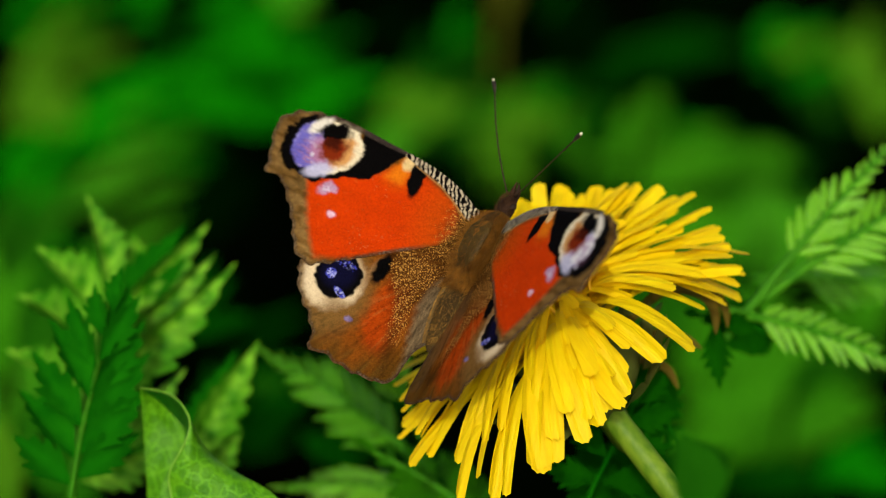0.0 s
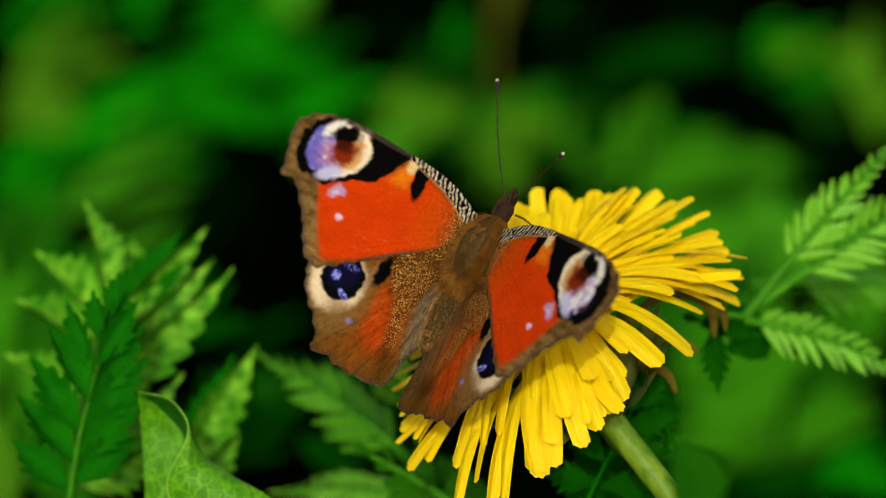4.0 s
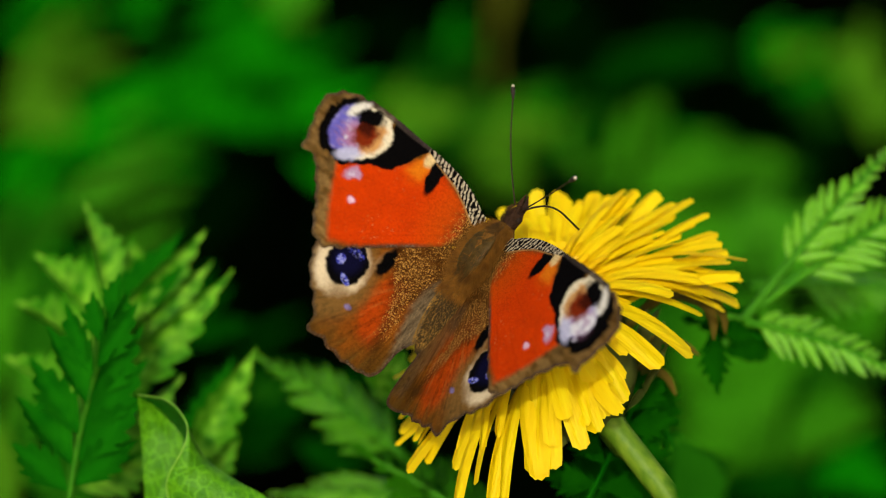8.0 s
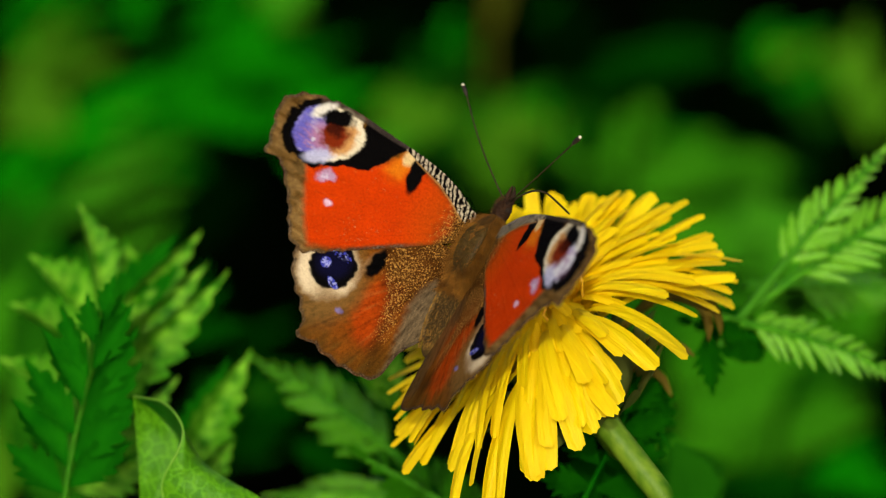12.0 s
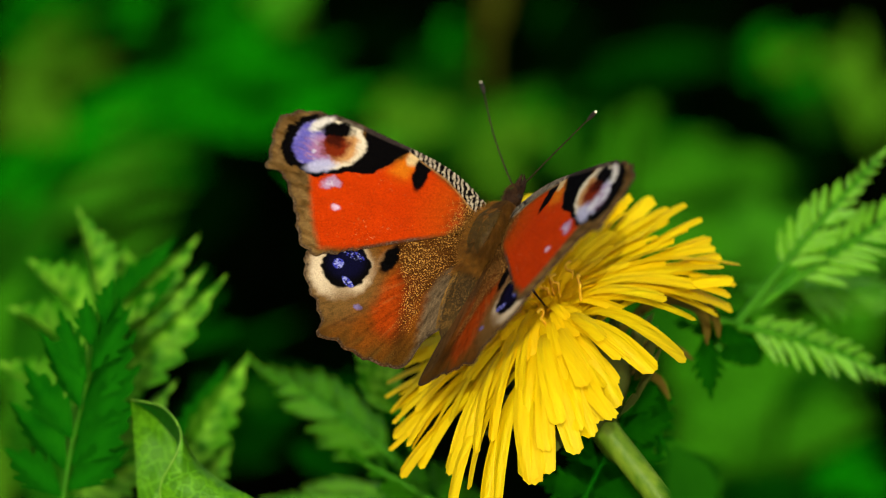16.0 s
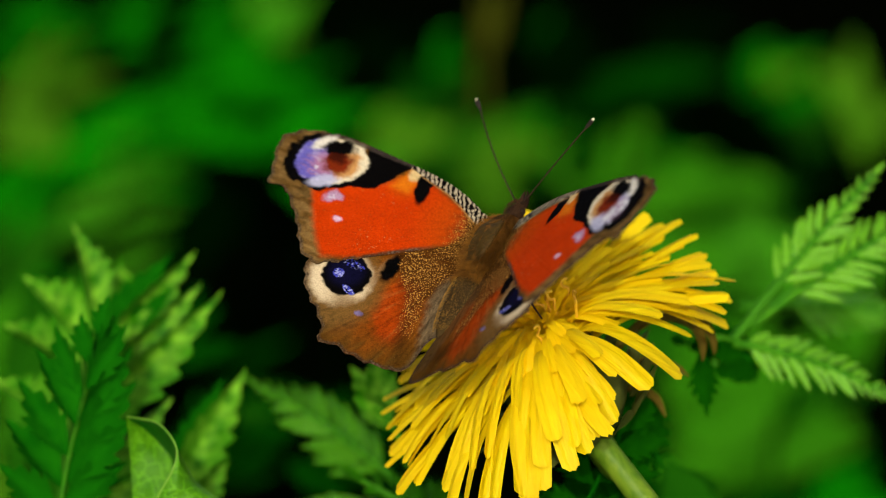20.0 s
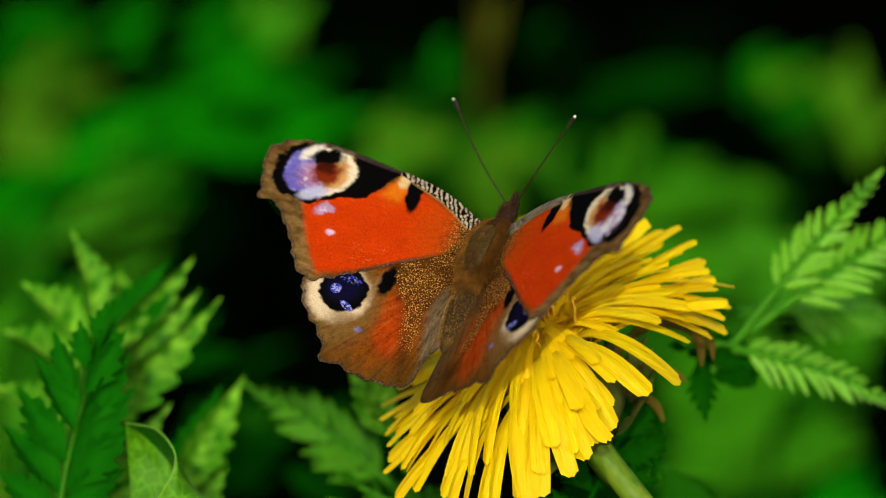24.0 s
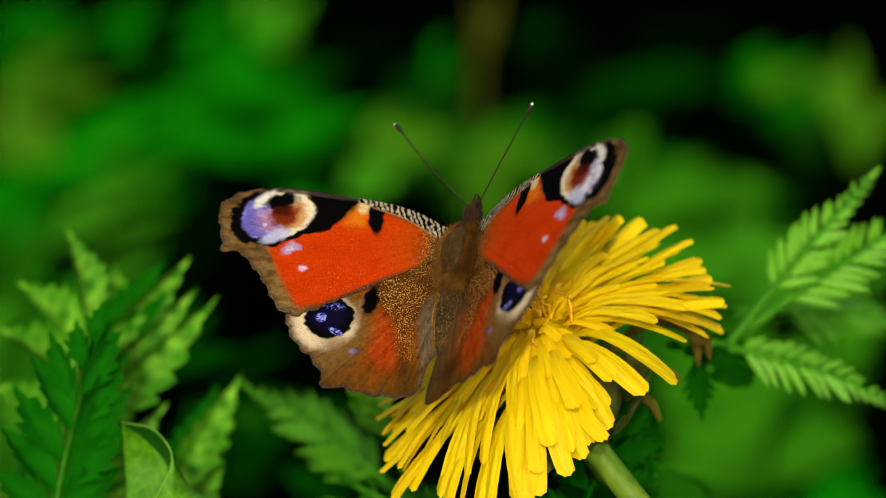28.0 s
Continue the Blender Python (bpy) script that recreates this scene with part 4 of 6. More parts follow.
def fore_colors(p, q, edge, pale):
    """Colour of the scales and, fourth, how thickly gold ones are strewn among them."""
    n = p.size
    blot, fine, mid = cloud(p, q, 1.6, 1), cloud(p, q, 0.22, 2), cloud(p, q, 0.5, 3)
    jp, jq = p + 0.3 * (mid - 0.5), q + 0.3 * (cloud(p, q, 0.5, 4) - 0.5)
    kp, kq = p + 0.9 * (cloud(p, q, 1.0, 51) - 0.5) + 0.35 * (fine - 0.5), q + 0.9 * (cloud(p, q, 1.0, 52) - 0.5) + 0.35 * (cloud(p, q, 0.22, 53) - 0.5)
    c = np.tile(np.array(BROWN), (n, 1)) * (0.40 + 0.80 * blot + 0.50 * fine)[:, None]
    c = lay(c, (0.36, 0.21, 0.065), 0.85 * ease((p - 0.5 * q - 22) / 4) * cloud(p * 0.4, q * 1.6, 0.6, 5))
    # red field, paler and browner towards the root
    red = polygon(jp, jq, [(24.1, -4.1), (23.5, -6), (21.8, -8.8), (20.4, -10.8), (19.0, -12.6), (17.6, -14.0), (14.3, -12.6), (4.0, -5.2), (2.6, -2.8), (3.0, -0.8), (4.6, 0.6), (9, 2.0), (12.4, 3.0), (14, 1.5), (16, -0.6), (20, -2.6)], 1.3)
    tone = np.array(RED) * (0.90 + 0.16 * blot + 0.12 * fine)[:, None]
    tone = lay(tone, (0.50, 0.062, 0.002), 0.8 * ease((11.5 - np.hypot(p, q + 1.5)) / 6))
    c = c + (tone - c) * red[:, None]
    c = lay(c, (0.66, 0.11, 0.003), red * 0.7 * ease(1 - np.hypot((p - 13.2) / 3.4, (q - 0.4) / 2.8)))
    c = lay(c, (0.62, 0.25, 0.05), red * 0.3 * ease((cloud(p * 0.5, q * 1.9, 0.26, 8) - 0.90) / 0.06) * ease((p - 8) / 4))
    c = lay(c, (0.70, 0.34, 0.12), red * 0.6 * ease((cloud(p * 0.6, q * 1.4, 0.2, 14) - 0.9) / 0.05) * ease((cloud(p, q, 2.2, 15) - 0.6) / 0.2))
    # dusted base
    base = ease((5.9 - np.hypot(p * 0.95, (q + 1.6) * 0.75) + 1.8 * (mid - 0.5)) / 4.2)
    c = lay(c, (0.060, 0.023, 0.003), base * 0.9)
    gold = np.clip(1.05 * ease((7.6 - np.hypot(p * 0.95, (q + 1.6) * 0.75)) / 4.5) * (0.75 + 0.5 * blot), 0, 1)
    # orange tip, black blotches
    c = lay(c, (0.74, 0.19, 0.006), 0.9 * polygon(jp, jq, [(11.7, 2.9), (13.3, 3.3), (14.2, 1.2), (14.6, -0.4), (12.2, -0.4)], 1.3))
    c = lay(c, (0.78, 0.55, 0.24), ellipse(jp, jq, 12.5, 2.75, 0.9, 1.15, 20, 0.6))
    c = lay(c, BLACK, polygon(jp, jq, [(20.6, 5.2), (13.2, 4.6), (13.4, 3.4), (14.3, 2.3), (15.2, 0.3), (16.4, -1.6), (17.6, -2.2), (19.3, -2.7), (22.2, -4.6), (19.0, 0.3)], 0.22))
    c = lay(c, BLACK, np.maximum(ellipse(jp, jq, 10.75, 0.9, 0.95, 2.25, -12, 0.35), ellipse(jp, jq, 11.0, 2.2, 1.15, 1.2, 0, 0.4)))
    # striped front edge
    front = polygon(p, q, [(0.8, 1.6), (5.0, 4.0), (13.6, 5.0), (13.7, 3.35), (11.7, 2.9), (7.5, 2.0), (5.0, 0.95), (2.6, -0.4), (1.0, -0.7)], 0.12)
    wob = p * 1.0 - 0.45 * q + 0.45 * mid
    stripe = ease((np.sin(wob * math.tau / 0.70) + 1.5 * (cloud(p, q, 0.3, 9) - 0.5)) / 0.8 + 0.4)
    c = lay(c, BLACK, front)
    c = lay(c, (0.56, 0.46, 0.31), front * stripe * ease((cloud(p, q, 0.16, 19) - 0.1) / 0.3))
    line = polygon(p, q, [(2.4, -0.45), (5.0, 0.88), (7.5, 1.92), (11.7, 2.85), (11.7, 2.68), (7.5, 1.72), (5.0, 0.66), (2.6, -0.65)], 0.1)
    c = lay(c, (0.42, 0.22, 0.07), line * 0.8)
    # grey-brown edge beyond the stripes
    beyond = polygon(p, q, [(13.0, 5), (13.6, 3.45), (16.5, 3.35), (20.3, 3.4), (24.0, 3.3), (26.8, 2.6), (28.5, 6), (13, 6)], 0.25)
    c = lay(c, (0.055, 0.040, 0.032), beyond * (0.5 + 0.5 * fine))
    # eyespot
    c = lay(c, BLACK, ellipse(kp, kq, 24.6, -0.6, 5.35, 4.55, -30, 0.3) * (1 - 0.6 * beyond))
    c = lay(c, CREAM, ellipse(kp, kq, 23.1, 0.15, 4.0, 3.7, -30, 0.5) * (1 - 0.85 * beyond))
    vio = ellipse(kp, kq, 24.3, -1.0, 2.8, 3.1, 0, 0.5) if pale else ellipse(kp, kq, 25.0, -0.9, 3.2, 3.3, 0, 0.5)
    c = lay(c, np.array((0.12, 0.11, 0.42)) + np.array((0.30, 0.28, 0.32)) * (ease(cloud(p * 0.6, q * 2.2, 0.7, 13) * 1.3 - 0.15) * ease((q + 2.5) / 3))[:, None], vio)
    c = lay(c, BLACK, vio * 0.85 * ease((cloud(p, q, 0.24, 12) - 0.60 - 0.25 * ease((27.6 - np.hypot(p - 22, q)) / 3 - 0.6)) / 0.15) * ease((np.hypot(p - 23.6, q + 0.2) - 2.6) / 1.4))
    if pale:
        c = lay(c, np.array((0.60, 0.56, 0.60)) + np.array((0.24, 0.22, 0.18)) * cloud(p, q, 0.5, 16)[:, None], vio * 0.9 * ease((cloud(p, q, 0.7, 17) - 0.1) / 0.25))
    c = lay(c, (0.44, 0.20, 0.34), ellipse(jp, jq, 24.3, -1.3, 2.7, 1.9, -25, 1.8) * (0.55 if pale else 1.0))
    c = lay(c, (0.60, 0.50, 0.66), vio * ease((cloud(p * 0.7, q * 1.6, 0.5, 11) - 0.62) / 0.25) * 0.45)
    c = lay(c, (0.14, 0.12, 0.50), vio * (0.12 if pale else 0.9) * ease((np.hypot(p - 22.6, q - 0.2) - 2.8) / 1.5) * ease((cloud(p * 0.6, q * 2.0, 0.35, 18) - 0.2) / 0.3))
    if pale:
        c = lay(c, (0.84, 0.82, 0.84), vio * 0.85 * ease((np.hypot(p - 22.4, q - 0.2) - 2.3) / 0.9) * ease((cloud(p, q, 0.3, 36) - 0.2) / 0.3))
    c = lay(c, (0.56, 0.55, 0.74), ellipse(jp, jq, 23.1, -3.5, 2.1, 0.9, -34, 0.7) * 0.9)
    c = lay(c, (0.84, 0.78, 0.66), ellipse(jp, jq, 25.9, 2.0, 1.75, 0.8, -51, 0.5))
    c = lay(c, (0.62, 0.25, 0.03), ellipse(kp, kq, 22.0, 0.1, 2.0, 2.2, -28, 0.9) * 0.85)
    c = lay(c, (0.20, 0.022, 0.004), ellipse(kp, kq, 22.9, -0.05, 1.95, 1.75, -28, 1.1))
    c = lay(c, BLACK, np.maximum(ellipse(kp, kq, 23.6, 1.95, 2.15, 1.35, -18, 0.5), 0.75 * ellipse(kp, kq, 23.0, 0.9, 1.3, 1.0, -20, 0.9)))
    c = lay(c, (0.85, 0.82, 0.92), 0.7 * ellipse(jp, jq, 25.0, -2.0, 0.3, 0.25, 0, 0.3))
    # pale dots
    c = lay(c, (0.50, 0.30, 0.46), ellipse(kp, kq, 20.8, -5.25, 1.2, 0.75, -28, 0.6))
    c = lay(c, (0.66, 0.55, 0.68), ellipse(jp, jq, 20.7, -5.25, 0.6, 0.38, -28, 0.4) * ease((fine - 0.2) / 0.3))
    c = lay(c, (0.76, 0.50, 0.64), ellipse(jp, jq, 18.45, -8.0, 0.55, 0.42, 0, 0.4))
    v = veins(p, q, (9, 2, -5, -13, -20, -28, -36), 0.2)
    c = c * (1 - (0.06 + 0.16 * ease(1 - red)) * v * (1 - ease((5 - p) / 3)))[:, None]
    rows = cloud(np.arctan2(q, p + 1.0) * 30, np.hypot(p, q) * 1.2, 1.0, 41)
    c = c * (1 - ease(1 - red) * ease((p - 19) / 4) * (1 - ellipse(p, q, 24, -0.4, 5.4, 4.8, -28, 1.0)) * (0.12 + 0.55 * rows * mid))[:, None]
    rim = ease((0.5 - edge) / 0.35) * ease((q * -1 + p * 0.5 - 8) / 4)
    c = lay(c, (0.05, 0.028, 0.015), rim * (0.5 + 0.5 * mid))
    c = lay(c, (0.36, 0.28, 0.19), rim * 0.3 * ease((cloud(p, q, 0.13, 61) - 0.5) / 0.4))
    return np.c_[np.clip(c, 0, 1), gold * (1 - front)]


def hind_colors(p, q, edge, pale):
    n = p.size
    blot, fine, mid = cloud(p, q, 1.5, 21), cloud(p, q, 0.22, 22), cloud(p, q, 0.5, 23)
    jp, jq = p + 0.4 * (mid - 0.5), q + 0.4 * (cloud(p, q, 0.5, 24) - 0.5)
    c = np.tile(np.array((0.080, 0.036, 0.003)), (n, 1)) * (0.30 + 0.85 * blot + 0.55 * fine)[:, None]
    v = veins(p - 0.5, q + 1.5, (-20, -33, -45, -54, -63, -72, -80), 0.3)
    c = lay(c, (0.190, 0.062, 0.006), (0.45 if pale else 0.25) * ease((-q - 5) / 4) * (0.4 + 0.6 * blot))
    # red flush with streaks along the veins
    ray = np.arctan2(q + 1.5, p + 0.5)
    streak = cloud(ray * 34, np.hypot(p, q) * 0.35, 1.0, 25)
    red = polygon(jp, jq, [(7.2, -7.6), (8.2, -11), (8.0, -14.6), (6.6, -16.6), (4.6, -16.8), (3.6, -14.8), (3.8, -11.3), (4.7, -8.0)], 2.6)
    if pale:
        red = np.maximum(red, ellipse(jp, jq, 6.3, -12.3, 3.3, 6.4, 8, 2.4))
    c = lay(c, (0.30, 0.072, 0.005), np.clip(1.2 * ellipse(jp, jq, 6.8, -10.5, 5.6, 10.0, 12, 5.5), 0, 1) * 0.75)
    c = lay(c, (0.46, 0.050, 0.002), np.clip(1.35 * red, 0, 1) * (0.74 + 0.26 * streak))
    c = lay(c, (0.40, 0.16, 0.03), 0.35 * red * ease((streak - 0.5) / 0.3))
    # dusted base
    near = polygon(jp, jq, [(10.6, -1.5), (0.5, 0.8), (0.2, -8), (3.0, -9.5), (3.0, -14), (2.2, -19.0), (3.4, -19.5), (4.6, -14), (5.6, -10.4), (8.0, -7.6), (8.8, -6.0)], 2.2)
    c = lay(c, (0.060, 0.023, 0.003), near * 0.8)
    gold = np.clip(1.1 * near + 0.45 * ease((9.5 - p) / 5) * ease((-q - 5) / 8), 0, 1)
    # pale inner fold
    fold = polygon(jp, jq, [(1.4, -4.6), (2.3, -6.6), (2.7, -9.4), (2.0, -13.1), (1.2, -16.0), (0.9, -19.5), (-3, -20), (-3.5, -15), (-2.0, -7)], 1.3)
    fold = fold * (0.3 if pale else 1.0)
    c = lay(c, np.array((0.185, 0.125, 0.062)) * (0.55 + 0.6 * cloud(p * 3, q, 0.5, 27))[:, None], fold)
    gold = np.clip(gold * (0.72 + 0.5 * blot), 0, 1) * (1 - 0.95 * fold) * (1 - 0.6 * ease((-q - 13) / 5))
    # grey-brown scales towards the border
    c = lay(c, (0.115, 0.058, 0.009), 0.8 * ease((3.0 - edge) / 2.0) * ease((-q - 14) / 4) * streak)
    c = lay(c, (0.045, 0.020, 0.004), 0.75 * ease(1 - np.abs(edge - 3.6) / 1.8) * ease((-q - 15) / 3) * (0.5 + 0.5 * blot))
    # eyespot
    c = lay(c, (0.20, 0.105, 0.026), ellipse(jp, jq, 14.8, -12.1, 6.2, 6.6, 0, 3.2) * 0.9)
    c = lay(c, (0.80, 0.63, 0.39), ellipse(jp, jq, 14.45, -10.9, 3.75 if pale else 4.1, 3.8 if pale else 4.05, 0, 1.5) * (1 - 0.75 * ellipse(jp, jq, 11.2, -15.0, 3.4, 1.8, 30, 2.0)))
    c = lay(c, (0.30, 0.17, 0.07), ellipse(jp, jq, 10.3, -8.2, 0.5, 2.6, 14, 0.7) * 0.7)
    c = lay(c, BLACK, ellipse(jp, jq, 9.2, -7.0, 0.95, 2.3, 4, 0.5))
    hole = ellipse(jp, jq, 13.95, -10.2, 3.15, 3.15, 8, 0.35)
    c = lay(c, BLACK, hole)
    dots = cloud(p * 0.8, q * 1.2, 0.2, 28)
    blue = np.maximum.reduce([0.8 * ellipse(p, q, 14.0, -8.35, 2.2, 0.75, 8, 0.5), ellipse(p, q, 15.0, -10.3, 0.85, 0.8, 25, 0.5), 0.5 * ellipse(p, q, 13.4, -10.0, 0.7, 0.6, 0, 0.6), ellipse(p, q, 12.7, -12.2, 1.25, 0.5, 24, 0.3)])
    c = lay(c, (0.005, 0.005, 0.035), hole * ellipse(p, q, 14.2, -9.7, 2.3, 2.2, 0, 1.6) * 0.6)
    c = lay(c, (0.06, 0.07, 0.52), hole * 0.9 * ease((blue * (0.45 + dots) - 0.72) / 0.3))
    c = lay(c, (0.40, 0.42, 0.80), hole * 0.9 * ease((blue * (0.45 + cloud(p, q, 0.17, 29)) - 0.92) / 0.2))
    c = lay(c, (0.22, 0.20, 0.50), ellipse(jp, jq, 10.1, -14.7, 0.5, 0.3, 20, 0.3) * 0.7)
    rows = cloud(ray * 60, np.hypot(p, q) * 0.9, 1.0, 42)
    c = c * (1 - (1 - ellipse(p, q, 14.1, -10.95, 4.4, 4.6, 0, 1.5)) * (0.22 * v + 0.5 * rows * mid))[:, None]
    rim = ease((0.5 - edge) / 0.35) * ease((-q - 8) / 3)
    c = lay(c, (0.04, 0.022, 0.012), rim * (0.5 + 0.5 * mid))
    c = lay(c, (0.36, 0.28, 0.19), rim * 0.3 * ease((cloud(p, q, 0.13, 62) - 0.5) / 0.4))
    return np.c_[np.clip(c, 0, 1), gold]


def wing_mesh(name, outline, centre, side, colors, fringe):
    """A wing in the plane of x and y: a fine upper face that carries the scale pattern, a plain underside and the edge between."""
    around, across, under = 760, 150, 24
    pts = [np.array(p, float) for p in outline]
    line = []
    for i in range(len(pts)):
        a, b, c, d = pts[i - 1], pts[i], pts[(i + 1) % len(pts)], pts[(i + 2) % len(pts)]
        for f in np.linspace(0, 1, 12, endpoint=False):
            line.append(0.5 * (2 * b + (c - a) * f + (2 * a - 5 * b + 4 * c - d) * f * f + (3 * b - a - 3 * c + d) * f ** 3))
    line = np.array(line)
    step = np.r_[0, np.cumsum(np.hypot(*(np.roll(line, -1, 0) - line).T))]
    s = np.linspace(0, step[-1], around, endpoint=False)
    ring = np.stack([np.interp(s, step, np.r_[line[:, k], line[0, k]]) for k in (0, 1)], 1)
    nrm = np.stack([ring[:, 1] - np.roll(ring[:, 1], 1), np.roll(ring[:, 0], 1) - ring[:, 0]], 1)
    nrm /= np.linalg.norm(nrm, axis=1)[:, None] + 1e-9
    outer = ease((ring[:, 0] - ring[:, 1] * 0.7 - fringe) / 3)
    jag = 0.16 * np.sin(s * math.tau / 2.6) + 0.22 * (cloud(s, s * 0, 0.5, 31) - 0.5) + 0.12 * (cloud(s, s * 0, 0.2, 32) - 0.5)
    ring = ring - nrm * (jag * outer)[:, None]
    mid = np.array(centre)
    r = np.linspace(0, 1, across) ** 0.8
    flat = mid + r[:, None, None] * (ring - mid)[None]
    edge = ((1 - r)[:, None] * np.linalg.norm(ring - mid, axis=1)[None] * 0.75).ravel()
    p, q = flat[..., 0].ravel(), flat[..., 1].ravel()
    col = colors(p, q, edge, side > 0)
    z = -0.0042 * p * p * 0.35 + 0.02 * veins(p, q, (9, 2, -5, -13, -20, -28, -36, -45, -54, -63, -72), 0.35)
    top = np.stack([side * p, q, z], 1)
    lo = mid + np.linspace(0, 1, under)[:, None, None] * (ring[::5] - mid)[None]
    lp, lq = lo[..., 0].ravel(), lo[..., 1].ravel()
    low = np.stack([side * lp, lq, -0.0042 * lp * lp * 0.35 - 0.09], 1)
    rim = top[-around:] - np.array((0, 0, 0.09))
    verts = np.concatenate([top, rim, low]) * 0.001
    j = np.arange(around)
    k = (j + 1) % around
    quads = [np.stack([i * around + j, i * around + k, (i + 1) * around + k, (i + 1) * around + j], 1) for i in range(across)]
    m, start = around // 5, (across + 1) * around
    j, k = np.arange(m), (np.arange(m) + 1) % m
    quads += [np.stack([start + (i + 1) * m + j, start + (i + 1) * m + k, start + i * m + k, start + i * m + j], 1) for i in range(under - 1)]
    quads = np.concatenate(quads)
    if side > 0:
        quads = quads[:, ::-1]
    dark = np.array((0.02, 0.012, 0.008))
    rgb = np.concatenate([col, col[-around:], np.c_[dark * (0.6 + 0.8 * cloud(lp, lq, 0.6, 33))[:, None], 0 * lp]])
    me = bpy.data.meshes.new(name)
    me.from_pydata(verts.tolist(), [], quads.tolist())
    me.materials.append(wing_mat)
    layer = me.color_attributes.new("pattern", 'FLOAT_COLOR', 'POINT')
    layer.data.foreach_set("color", rgb.ravel().astype(np.float32))
    me.polygons.foreach_set("use_smooth", [True] * len(me.polygons))
    me.update()
    return me


def fuzz(name, mat, count, length, width, spot, seed):
    """Many thin tapered hairs; spot gives a root and a direction."""
    rnd = random.Random(seed)
    verts, faces = [], []
    for i in range(count):
        p, d = spot(rnd)
        d = d.normalized()
        side = d.cross(Vector((rnd.uniform(-1, 1), rnd.uniform(-1, 1), rnd.uniform(-1, 1)))).normalized() * width
        n = length * rnd.uniform(0.6, 1.2)
        k = len(verts)
        bend = Vector((rnd.uniform(-1, 1), rnd.uniform(-1, 1), rnd.uniform(-1, 1))) * n * 0.15
        verts += [p - side, p + side, p + d * n * 0.55 + bend + side * 0.7, p + d * n * 0.55 + bend - side * 0.7, p + d * n + bend * 2.2]
        faces += [(k, k + 1, k + 2, k + 3), (k + 3, k + 2, k + 4)]
    return mesh_from(name, verts, faces, mat, False)


def lathe(name, mat, rings, sides=24, flat=0.9):
    """A rounded body along y: rings of (y, half width, height of the middle)."""
    verts, faces = [], []
    for y, r, h in rings:
        for k in range(sides):
            a = math.tau * k / sides
            verts.append((r * math.cos(a), y, h + flat * r * math.sin(a)))
    n = len(rings)
    for i in range(n - 1):
        for k in range(sides):
            a, c = i * sides + k, i * sides + (k + 1) % sides
            faces.append((a, a + sides, c + sides, c))
    faces += [tuple(range(sides)), tuple(reversed(range((n - 1) * sides, n * sides)))]
    return mesh_from(name, [Vector(v) * 0.001 for v in verts], faces, mat)


